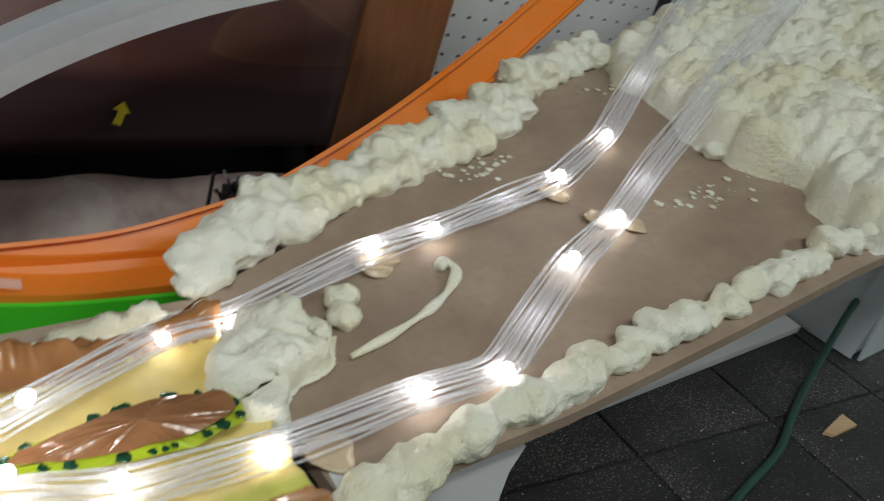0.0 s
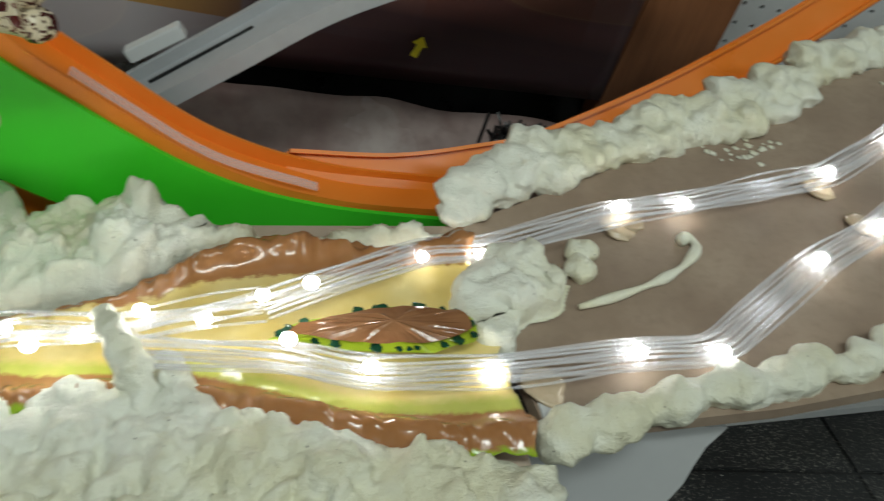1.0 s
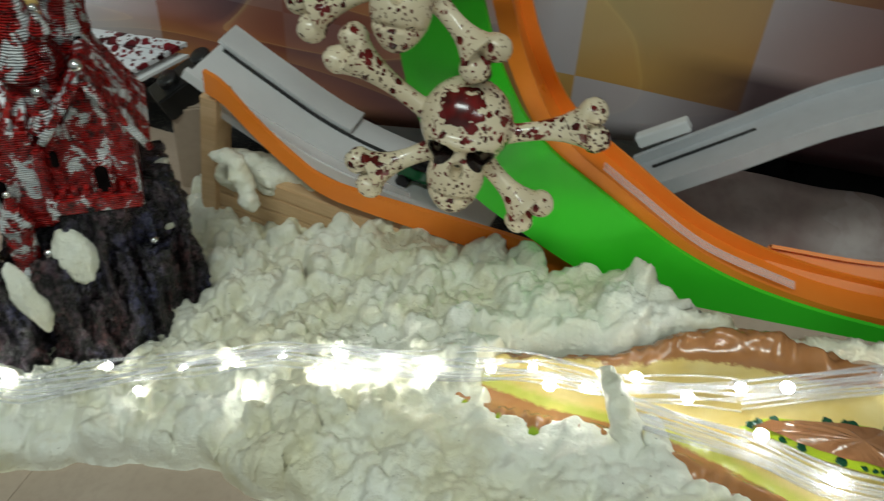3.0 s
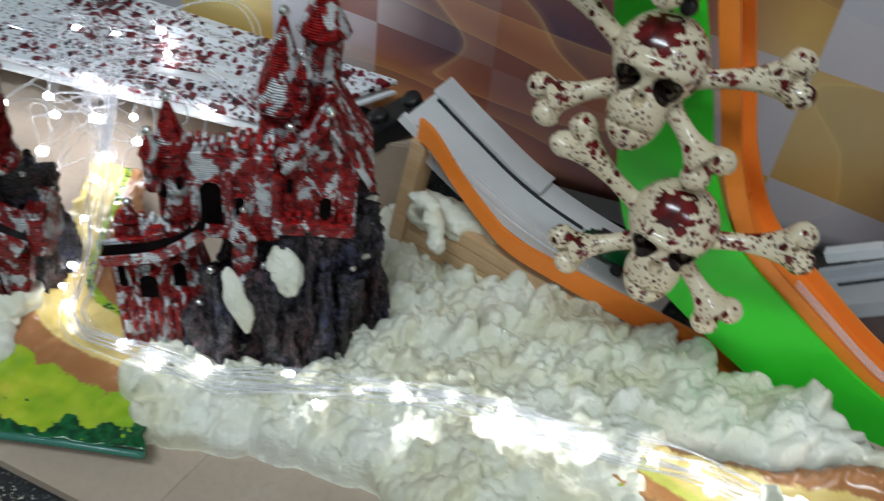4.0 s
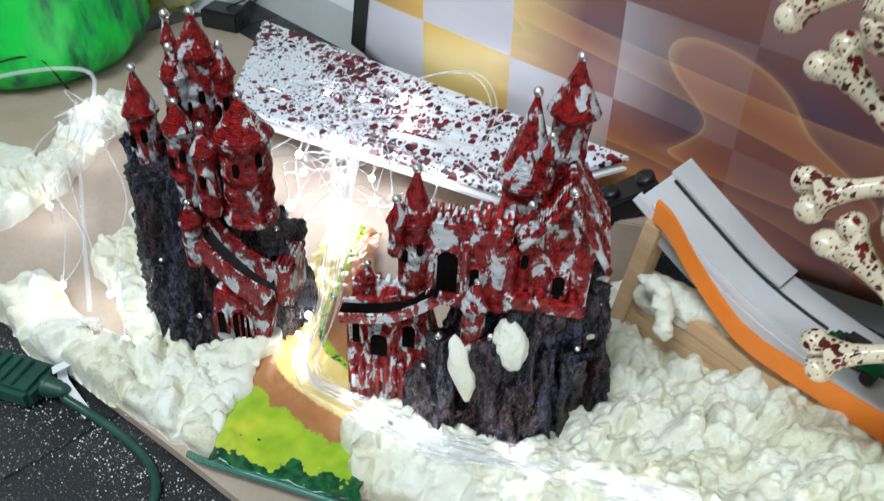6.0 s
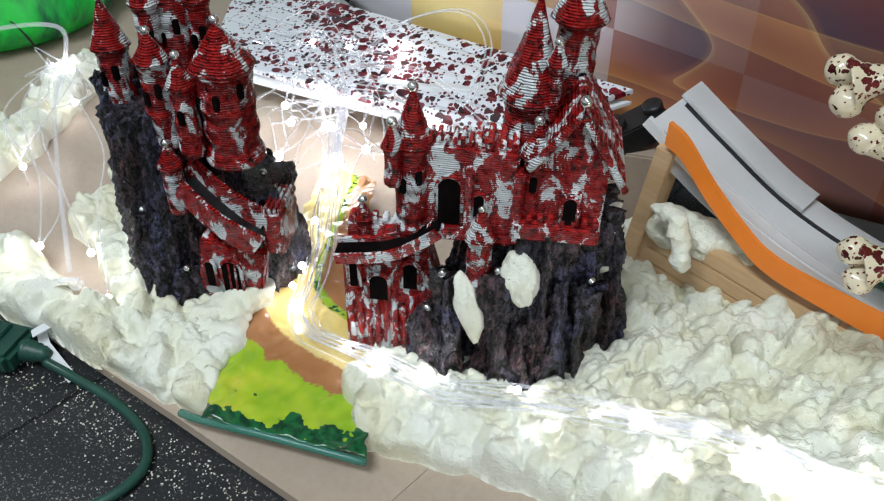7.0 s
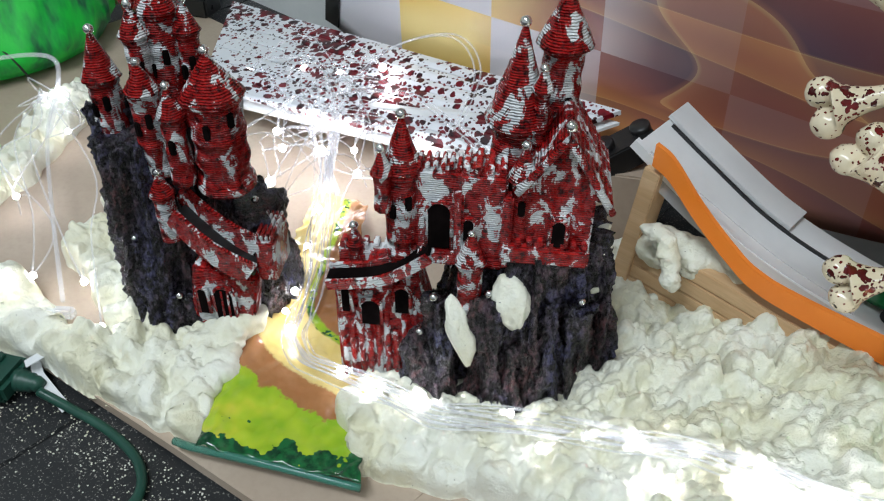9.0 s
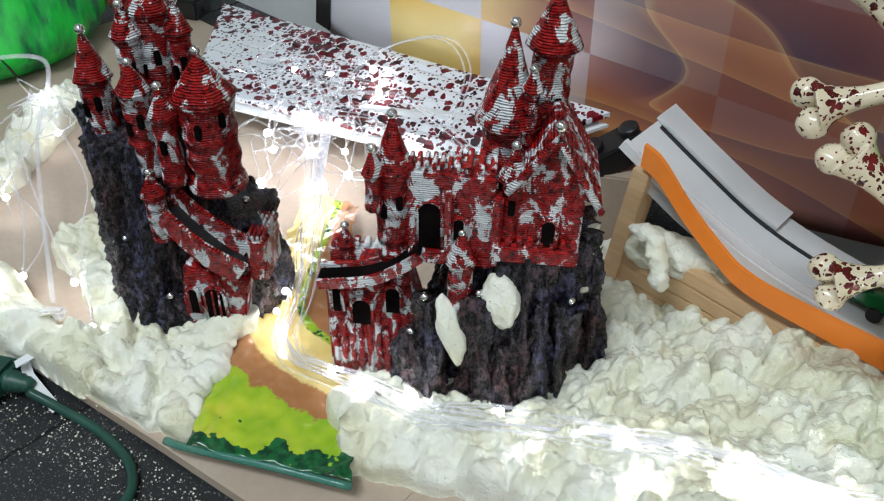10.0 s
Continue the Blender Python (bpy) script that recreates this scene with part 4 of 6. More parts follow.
wall(house, "ledge", -0.05, 0.018, -0.006, 0.03, 0.188, 0.200)
front = wall(house, "house_wall", 0.027, 0.083, -0.004, 0.055, 0.205, 0.262)
surround = wall(front, "door_surround", 0.0485, 0.0675, -0.0065, 0.0, 0.217, 0.247)
opening(front, 0.058, -0.0075, 0.218, 0.011, 0.024)
bm = bmesh.new()
for a, b in (((0.027, 0.268), (0.058, 0.312)), ((0.058, 0.312), (0.093, 0.256))):
    d = Vector((b[0] - a[0], 0, b[1] - a[1]))
    m = pose((a[0] + b[0]) / 2, 0.03, (a[1] + b[1]) / 2, 0, -math.degrees(math.atan2(d.z, d.x)), 0)
    slope_side = bmesh.new()
    box(slope_side, d.length + 0.004, 0.082, 0.005, m, 0.001)
    slope_side = part("roof_slope", slope_side, M_CASTLE, house, "steep ribbed gable roof")
    for k in range(9):
        rib = bmesh.new()
        box(rib, 0.003, 0.0815, 0.002, m @ pose((k / 8 - 0.5) * d.length * 0.95, 0, 0.0022), 0.0006)
        part("rib", rib, M_CASTLE, slope_side)
v = [bm.verts.new(p) for p in ((0.030, -0.0035, 0.258), (0.089, -0.0035, 0.258), (0.058, -0.0035, 0.306), (0.030, 0.054, 0.258), (0.089, 0.054, 0.258), (0.058, 0.054, 0.306))]
for f in ((0, 1, 2), (5, 4, 3), (0, 3, 4, 1), (1, 4, 5, 2), (2, 5, 3, 0)):
    bm.faces.new([v[i] for i in f])
part("gable", bm, M_CASTLE, house)
for a, b in (((0.025, 0.266), (0.058, 0.314)), ((0.058, 0.314), (0.095, 0.254))):
    board = bmesh.new()
    tube(board, [(a[0] + (b[0] - a[0]) * k / 5, -0.0115, a[1] + (b[1] - a[1]) * k / 5) for k in range(6)], 0.0030, 8)
    part("barge_board", board, M_CASTLE, house, "", True)
ball = bmesh.new()
lathe(ball, [(0.0013, -0.006), (0.0013, 0.0)] + [(max(0.0044 * math.sin(math.pi * k / 8), 0.0004), 0.0044 * (1 - math.cos(math.pi * k / 8))) for k in range(1, 9)], 12, (0.058, -0.0115, 0.320))
part("finial", ball, M_CHROME, house, "shiny ball on the gable", True)
low = wall(house, "low_wall", -0.122, -0.052, 0.002, 0.03, 0.03, 0.160, 0)
wall(house, "low_wall", -0.086, -0.044, 0.003, 0.03, 0.10, 0.178, 0, -14)
for x, z, w in ((-0.091, 0.112, 0.017), (-0.0638, 0.128, 0.013), (-0.112, 0.125, 0.008)):
    opening(low, x, 0.0005, z, w, 0.028)
for k in range(9):
    x = -0.117 + k * 0.0078
    fold = bmesh.new()
    tube(fold, [(x, 0.003, 0.03), (x + 0.001, 0.001, 0.07), (x, 0.002, 0.105 + 0.012 * (k % 3))], 0.0030, 7)
    part("pleat", fold, M_CASTLE, low, "", True)
bm = bmesh.new()
WALKWAY = spline([(-0.124, -0.003, 0.166), (-0.084, -0.004, 0.174), (-0.060, -0.004, 0.187), (-0.040, -0.004, 0.203)], 14)
sweep(bm, WALKWAY, 0.013, 0.004)
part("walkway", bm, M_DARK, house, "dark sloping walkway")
for dy, dz, h in ((-0.0085, 0.0005, 0.009), (0.0075, 0.007, 0.006)):
    bm = bmesh.new()
    sweep(bm, [p + Vector((0, dy, dz - 0.004)) for p in WALKWAY], 0.0035, h)
    part("parapet", bm, M_CASTLE, house)

# the tall castle
tall = thing("castle_ornament", "tall red and grey castle ornament with many towers, on black rock", "castle", (-0.61, 0.265, -0.029), turn=35.9)
bm = bmesh.new()
rock(bm, -0.074, 0.034, 0.050, 0.050, 0.03, 0.245, 5.0, 0.74, 200, 52)
part("rock_base", bm, M_ROCK, tall, "black craggy rock", True)
for x, y, hw, hd, z, seed, top in ((-0.100, 0.040, 0.026, 0.028, 0.262, 9.0, 0.6), (-0.002, 0.045, 0.042, 0.035, 0.164, 12.0, 0.85), (-0.090, -0.004, 0.017, 0.016, 0.146, 15.0, 0.25), (-0.054, -0.016, 0.016, 0.014, 0.091, 16.0, 0.3),
                                   (-0.072, -0.008, 0.018, 0.016, 0.13, 17.0, 0.35), (-0.020, 0.030, 0.022, 0.022, 0.195, 18.0, 0.6)):
    spike = bmesh.new()
    rock(spike, x, y, hw, hd, 0.031, z, seed, top, 90, 34)
    part("pinnacle", spike, M_ROCK, tall, "pointed black rock", True)
for x, y, z in ((-0.090, -0.004, 0.149), (-0.054, -0.016, 0.094), (0.012, 0.040, 0.170)):
    bm = bmesh.new()
    bmesh.ops.create_icosphere(bm, subdivisions=2, radius=0.0038, matrix=pose(x, y, z))
    part("finial", bm, M_CHROME, tall, "shiny ball on the rock", True)
tower(tall, -0.100, 0.030, 0.0125, 0.225, 0.292, 0.332, 1.2)
tower(tall, -0.049, 0.050, 0.0145, 0.22, 0.345, 0.380, 1.15)
tower(tall, -0.077, 0.060, 0.0050, 0.26, 0.345, 0.370, 1.15, 0.0045, 0)
tower(tall, -0.065, 0.035, 0.0100, 0.24, 0.328, 0.353, 1.15, 0.004)
tower(tall, -0.027, 0.050, 0.0090, 0.24, 0.328, 0.353, 1.15, 0.004)
tower(tall, 0.001, 0.012, 0.0225, 0.209, 0.293, 0.328, 1.08, 0.0045, 3)
tower(tall, -0.056, 0.010, 0.0120, 0.215, 0.292, 0.316, 1.12, 0.004)
tower(tall, -0.030, -0.002, 0.0100, 0.215, 0.278, 0.303, 1.12, 0.004, 1)
tower(tall, -0.052, -0.006, 0.0085, 0.155, 0.202, 0.223, 1.12, 0.004, 0)
bm = bmesh.new()
lathe(bm, [(0.0225, 0.204), (0.026, 0.208), (0.0255, 0.213), (0.022, 0.216)], 26, (0.001, 0.012, 0), 0.05)
part("tower_rim", bm, M_CASTLE, tall, "", True)
stair = []
for k in range(7):
    f = k / 6
    x, z = -0.043 + 0.066 * f, 0.184 - 0.050 * f
    stair.append((x, -0.004 - 0.012 * math.sin(f * 2.4), z))
bm = bmesh.new()
sweep(bm, stair, 0.022, 0.004)
part("stair", bm, M_BLACK, tall, "dark stair between red walls")
for dy, dz in ((-0.013, 0.003), (0.013, 0.012)):
    bm = bmesh.new()
    sweep(bm, [(x, y + dy, z + dz) for x, y, z in stair], 0.004, 0.022)
    part("stair_wall", bm, M_CASTLE, tall)
wall(tall, "side_wall", 0.022, 0.040, -0.006, 0.040, 0.112, 0.156, 4)
w = wall(tall, "low_wall", -0.044, 0.016, -0.016, 0.006, 0.03, 0.126, 0, 9)
opening(w, -0.010, -0.018, 0.070, 0.018, 0.040)
opening(w, -0.030, -0.018, 0.078, 0.009, 0.030)
for k in range(3):
    bar = bmesh.new()
    tube(bar, [(-0.012 + k * 0.006, -0.0205, 0.07), (-0.011 + k * 0.006, -0.0205, 0.107)], 0.0011, 6)
    part("bar", bar, M_CASTLE, w, "", True)

# ---- tracks ----
def side_strip(name, line, y, low, material, parent, label="", thick=0.004, y1=None):
    """An upright band along x: line gives (x, top), low the depth below it."""
    bm = bmesh.new()
    pts = spline([(x, y if y1 is None else y + (y1 - y) * i / (len(line) - 1), z) for i, (x, z) in enumerate(line)], 60)
    lo = spline([(x, 0, d) for (x, z), d in zip(line, low)], 60)
    rings = []
    for p, q in zip(pts, lo):
        rings.append([bm.verts.new((p.x, p.y + a, b)) for a, b in ((0, p.z), (thick, p.z), (thick, q.z), (0, q.z))])
    for a, b in zip(rings, rings[1:]):
        for i in range(4):
            bm.faces.new((a[i], a[(i + 1) % 4], b[(i + 1) % 4], b[i]))
    bm.faces.new(rings[0])
    bm.faces.new(rings[-1][::-1])
    bmesh.ops.recalc_face_normals(bm, faces=bm.faces)
    return part(name, bm, material, parent, label)


def band(name, upper, lower, y, thick, material, parent, label="", n=70):
    """An upright sheet between two lines of (x, z)."""
    bm = bmesh.new()
    a = spline([(x, 0, z) for x, z in upper], n)
    b = spline([(x, 0, z) for x, z in lower], n)
    rings = [[bm.verts.new((p.x, y, p.z)), bm.verts.new((p.x, y + thick, p.z)), bm.verts.new((q.x, y + thick, q.z)), bm.verts.new((q.x, y, q.z))] for p, q in zip(a, b)]
    for r, s in zip(rings, rings[1:]):
        for i in range(4):
            bm.faces.new((r[i], r[(i + 1) % 4], s[(i + 1) % 4], s[i]))
    bm.faces.new(rings[0])
    bm.faces.new(rings[-1][::-1])
    bmesh.ops.recalc_face_normals(bm, faces=bm.faces)
    return part(name, bm, material, parent, label)


big = thing("toy_track", "curved orange toy car track with a green side wall", "toy track")
band("side_wall", [(-0.19, 0.62), (-0.165, 0.52), (-0.142, 0.44), (-0.106, 0.355), (-0.085, 0.304), (-0.048, 0.252), (0.008, 0.217), (0.09, 0.177), (0.175, 0.161), (0.30, 0.163)],
     [(-0.27, 0.62), (-0.235, 0.52), (-0.205, 0.43), (-0.168, 0.32), (-0.148, 0.255), (-0.118, 0.205), (-0.062, 0.166), (0.05, 0.124), (0.17, 0.132), (0.30, 0.150)], 0.505, 0.004, M_GREEN, big, "bright green flat side wall")
bm = bmesh.new()
run = [(-0.180, 0.533, 0.615), (-0.155, 0.533, 0.515), (-0.130, 0.533, 0.435), (-0.096, 0.533, 0.348), (-0.074, 0.533, 0.296), (-0.04, 0.533, 0.246), (0.014, 0.533, 0.211), (0.092, 0.533, 0.170), (0.18, 0.533, 0.153), (0.29, 0.54, 0.152)]
sweep(bm, spline(run, 90), 0.045, 0.004)
part("track_bed", bm, M_ORANGE, big)
for dy in (-0.0215, 0.0215):
    bm = bmesh.new()
    sweep(bm, [(p.x + 0.003, p.y + dy, p.z + 0.005) for p in spline(run, 90)], 0.003, 0.014)
    part("track_rail", bm, M_ORANGE, big)
bm = bmesh.new()
sweep(bm, [p + Vector((0.004, -0.014, 0.013)) for p in spline([(0.0, 0.533, 0.219), (0.03, 0.533, 0.202), (0.092, 0.533, 0.170), (0.165, 0.533, 0.155)], 24)], 0.008, 0.002)
part("clear_guide", bm, M_FILM, big, "clear plastic guide strip")

far = thing("toy_track", "orange toy track wall running up behind the deck", "toy track")
ridge = spline([(0.150, 0.548, 0.152), (0.231, 0.556, 0.156), (0.299, 0.571, 0.166), (0.352, 0.582, 0.180), (0.43, 0.612, 0.208), (0.507, 0.645, 0.240), (0.609, 0.695, 0.286), (0.69, 0.735, 0.328), (0.80, 0.79, 0.385)], 70)
bm = bmesh.new()
sweep(bm, ridge, 0.040, 0.004, (0, -0.8, 0.75))
part("track_bed", bm, M_ORANGE, far)
for s in (-1, 1):
    bm = bmesh.new()
    sweep(bm, [p + Vector((0, s * 0.0145, s * 0.0135)) + Vector((0, -0.003, 0.003)) for p in ridge], 0.003, 0.009, (0, -0.8, 0.75))
    part("track_rail", bm, M_ORANGE, far)

chute = thing("launch_ramp", "white and orange toy launch ramp on pine blocks", "toy ramp")
bed = [(-0.383, 0.602, 0.188), (-0.33, 0.603, 0.160), (-0.26, 0.603, 0.128), (-0.18, 0.60, 0.112), (-0.08, 0.592, 0.108)]
bm = bmesh.new()
sweep(bm, spline(bed, 30), 0.096, 0.004)
part("ramp_bed", bm, M_WHITE, chute, "pale grey plastic bed")
bm = bmesh.new()
sweep(bm, [p + Vector((0, 0.012, 0.004)) for p in spline(bed, 30)[1:22]], 0.0014, 0.0035)
part("slot", bm, M_BLACK, chute, "dark slot")
bm = bmesh.new()
sweep(bm, [p + Vector((0.0, 0.033, 0.006)) for p in spline(bed, 30)[0:17]], 0.034, 0.004)
part("flap", bm, M_WHITE, chute, "raised pale strip")
bm = bmesh.new()
sweep(bm, [p + Vector((0.0, -0.045, 0.004)) for p in spline(bed, 30)], 0.006, 0.010)
part("rim", bm, M_WHITE, chute, "white rim")
side_strip("side_wall", [(-0.356, 0.206), (-0.335, 0.200), (-0.30, 0.172), (-0.262, 0.148), (-0.235, 0.138), (-0.191, 0.136), (-0.045, 0.137), (0.03, 0.132), (0.10, 0.126)], 0.545,
           [0.184, 0.178, 0.152, 0.129, 0.119, 0.116, 0.110, 0.106, 0.102], M_ORANGE, chute, "orange side wall", 0.005, 0.512)
side_strip("film", [(-0.365, 0.190), (-0.30, 0.165), (-0.23, 0.140), (-0.16, 0.125)], 0.556, [0.16, 0.13, 0.108, 0.10], M_FILM, chute, "clear plastic film", 0.001)
bm = bmesh.new()
box(bm, 0.017, 0.030, 0.165, pose(-0.364, 0.562, 0.095, 0, 6, 0), 0.001)
part("post", bm, M_WOOD, chute, "pine post")
for k in range(4):
    bm = bmesh.new()
    box(bm, 0.31, 0.022, 0.0165, pose(-0.208, 0.545, 0.042 + k * 0.0172, 0, -1, -7), 0.0010)
    part("beam", bm, M_WOOD, chute, "ribbed pine beam")

slope = thing("grey_ramp", "grey plastic toy ramp with a pale rim, leaning up", "toy ramp")
line = [(0.030, 0.625, 0.148), (0.10, 0.625, 0.208), (0.175, 0.63, 0.268), (0.27, 0.635, 0.318), (0.38, 0.64, 0.355), (0.50, 0.65, 0.385)]
bm = bmesh.new()
sweep(bm, spline(line, 50), 0.060, 0.004)
part("ramp_bed", bm, M_GREY, slope)
for dy, w in ((-0.030, 0.010), (0.030, 0.006)):
    bm = bmesh.new()
    sweep(bm, [p + Vector((0, dy, 0.005)) for p in spline(line, 50)], w, 0.014)
    part("rim", bm, M_GREY, slope, "pale plastic rim")
bm = bmesh.new()
sweep(bm, [p + Vector((0, 0.012, 0.004)) for p in spline(line, 50)[2:13]], 0.0015, 0.003)
part("slot", bm, M_BLACK, slope, "dark slot")
bm = bmesh.new()
box(bm, 0.05, 0.012, 0.012, pose(0.045, 0.665, 0.185, 0, -38, 0), 0.001)
part("tab", bm, M_WHITE, slope, "white loose tab")
bm = bmesh.new()
box(bm, 0.032, 0.05, 0.155, pose(0.066, 0.60, 0.066, 0, 0, 6), 0.002)
tagged(part("wood_block", bm, M_WOOD), "small pine block under the grey ramp", "block")

# ---- skull chain ----
def skull_cross(seed):
    """A plain skull shape over two crossed bones, one mesh."""
    bm = bmesh.new()
    r = 0.0325
    made = bmesh.ops.create_icosphere(bm, subdivisions=5, radius=1)
    for v in made["verts"]:
        p = v.co.copy()
        low = max(0, -p.z)
        q = Vector((p.x * r * (1.0 - 0.20 * low), p.y * r * 0.92, p.z * r * 1.05))
        if p.y < 0.15:
            q.y -= r * 0.16 * math.exp(-((p.z + 0.12) / 0.11) ** 2) * (1 - p.x * p.x)
            for sx in (-1, 1):
                d = (p.x - sx * 0.42) ** 2 / 0.075 + (p.z + 0.42) ** 2 / 0.048
                q.y += r * 1.25 * max(0, 1 - d) ** 0.5
        v.co = q
    made = bmesh.ops.create_icosphere(bm, subdivisions=5, radius=1)
    for v in made["verts"]:
        p = v.co.copy()
        q = Vector((p.x * r * (0.62 - 0.08 * max(0, -p.z)), p.y * r * 0.58 - r * 0.36, p.z * r * 0.80 - r * 1.10))
        if p.y < 0:
            d = p.x ** 2 / 0.045 + (p.z - 0.45) ** 2 / 0.07
            q.y += r * 0.8 * max(0, 1 - d) ** 0.6
            if -0.62 < p.z < -0.02:
                q.y += r * 0.05 * (0.5 + 0.5 * math.cos(p.x * 26)) ** 3
            q.y += r * 0.16 * math.exp(-((p.z + 0.34) / 0.06) ** 2)
        v.co = q
    for a, reach in ((152, 0.110), (20, 0.100), (211, 0.084), (-36, 0.080)):
        d = Vector((math.cos(radians(a)), 0, math.sin(radians(a))))
        s = Vector((-d.z, 0, d.x))
        c0 = Vector((0, 0.004, -0.012)) + d * 0.016
        c1 = Vector((0, -0.002, -0.012)) + d * (reach - 0.014)
        tube(bm, [c0.lerp(c1, k / 9) for k in range(10)], lambda f: 0.0066 + 0.0052 * abs(2 * f - 0.85) ** 2.2 + 0.003 * f ** 6, 16)
        for q in (-1, 1):
            blob(bm, c1 + s * q * 0.0098 + d * 0.005, 0.0102, seed + q, 0.95, 3, 0.10)
    return bm


for k, (x, y, z) in enumerate(((-0.093, 0.458, 0.278), (-0.143, 0.472, 0.383), (-0.198, 0.480, 0.492))):
    ob = part("skull_ornament", skull_cross(k * 3.0), M_BONE, None, "", True)
    fuse = ob.modifiers.new("fuse", "REMESH")
    fuse.mode, fuse.voxel_size, fuse.use_smooth_shade = "VOXEL", 0.0010, True
    melt = ob.modifiers.new("melt", "SMOOTH")
    melt.iterations = 1
    ob.matrix_basis = pose(x, y, z, (-13, -22, -22)[k], (4, 1, 1)[k], 10 - 6 * k)
    tagged(ob, "bone coloured skull and crossbones ornament splashed dark red", "ornament", "skull chain")
    screw = thing("screw", "dark round-headed screw above a skull ornament", "screw", (x + 0.006, y + 0.004, z + 0.040), "skull screws")
    bm = bmesh.new()
    lathe(bm, [(0.0062, 0), (0.0062, 0.002), (0.005, 0.0045), (0.002, 0.0058)], 14)
    bmesh.ops.rotate(bm, verts=bm.verts, cent=(0, 0, 0), matrix=Matrix.Rotation(radians(90), 3, "X"))
    part("head", bm, M_BLACK, screw, "", True)
    bm = bmesh.new()
    tube(bm, [(0, 0, 0), (0, 0.01, 0), (0, 0.020, 0)], 0.0022, 8)
    part("shank", bm, M_BLACK, screw)

# ---- behind ----
bm = bmesh.new()
n, m = 90, 36
grid = []
for i in range(n):
    row = []
    for j in range(m):
        f, g = i / (n - 1), j / (m - 1)
        x = -1.02 + 1.50 * f
        low = float(np.interp(x, [-1.02, -0.92, -0.30, 0.1, 0.48], [0.062, 0.03, 0.05, 0.138, 0.165]))
        x += 0.07 * g * (1 - f) + 0.016 * math.sin(g * 5) * (1 - f)
        z = low + (0.95 - low) * g
        y = 0.742 + 0.006 * noise.noise(Vector((x * 5, z * 3, 1)))
        row.append(bm.verts.new((x, y, z)))
    grid.append(row)
for i in range(n - 1):
    for j in range(m - 1):
        bm.faces.new((grid[i][j], grid[i + 1][j], grid[i + 1][j + 1], grid[i][j + 1]))
edge_line = [v.co.copy() for v in grid[0]]
low_line = [r[0].co.copy() for r in grid[:8]]
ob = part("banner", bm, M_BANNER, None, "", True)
sol = ob.modifiers.new("thickness", "SOLIDIFY")
sol.thickness = 0.001
tagged(ob, "glossy vinyl banner printed with pale chequers and flames", "banner")
bm = bmesh.new()
sweep(bm, [p + Vector((0.008, -0.003, 0)) for p in edge_line], 0.030, 0.002, (0, 1, 0))
part("hem", bm, M_BLACK, ob, "dark purple hem")

quad = [Vector(p) for p in ((-1.00, 0.487, 0.055), (-0.596, 0.612, 0.060), (-0.487, 0.718, 0.120), (-1.20, 0.690, 0.060))]
sign = thing("splashed_board", "white grooved board splashed with dark red paint", "board")
for k in range(7):
    a, b = k / 7 + 0.004, (k + 1) / 7 - 0.004
    pts = [quad[0].lerp(quad[3], a), quad[1].lerp(quad[2], a), quad[1].lerp(quad[2], b), quad[0].lerp(quad[3], b)]
    up = (pts[1] - pts[0]).cross(pts[3] - pts[0]).normalized()
    bm = bmesh.new()
    top = [bm.verts.new(q) for q in pts]
    lowv = [bm.verts.new(q - up * 0.006) for q in pts]
    bm.faces.new(top)
    bm.faces.new(lowv[::-1])
    for i in range(4):
        bm.faces.new((top[i], lowv[i], lowv[(i + 1) % 4], top[(i + 1) % 4]))
    bmesh.ops.recalc_face_normals(bm, faces=bm.faces)
    part("slat", bm, M_SIGN, sign)
bm = bmesh.new()
v = [bm.verts.new(q - Vector((0, 0, d))) for d in (0.016, 0.020) for q in quad]
for f in ((0, 1, 2, 3), (7, 6, 5, 4), (0, 4, 5, 1), (1, 5, 6, 2), (2, 6, 7, 3), (3, 7, 4, 0)):
    bm.faces.new([v[i] for i in f])
bmesh.ops.recalc_face_normals(bm, faces=bm.faces)
part("backing", bm, M_WHITE, sign)

bm = bmesh.new()
box(bm, 0.105, 0.03, 0.75, pose(0.562, 0.80, 0.35, -3, 3, 0), 0.002)
tagged(part("wood_plank", bm, M_PLANK), "reddish stained wooden plank standing at the wall", "plank")


# ---- string lights ----
def led(parent, p, r=0.0040):
    bm = bmesh.new()
    bmesh.ops.create_icosphere(bm, subdivisions=2, radius=r, matrix=pose(*p))
    part("led", bm, M_LED, parent, "glowing white LED", True)


def along(points, f):
    pts = [Vector(p) for p in points]
    L = [0.0]
    for a, b in zip(pts, pts[1:]):
        L.append(L[-1] + (b - a).length)
    s = f * L[-1]
    for i in range(len(pts) - 1):
        if s <= L[i + 1] or i == len(pts) - 2:
            return pts[i].lerp(pts[i + 1], (s - L[i]) / (L[i + 1] - L[i]))


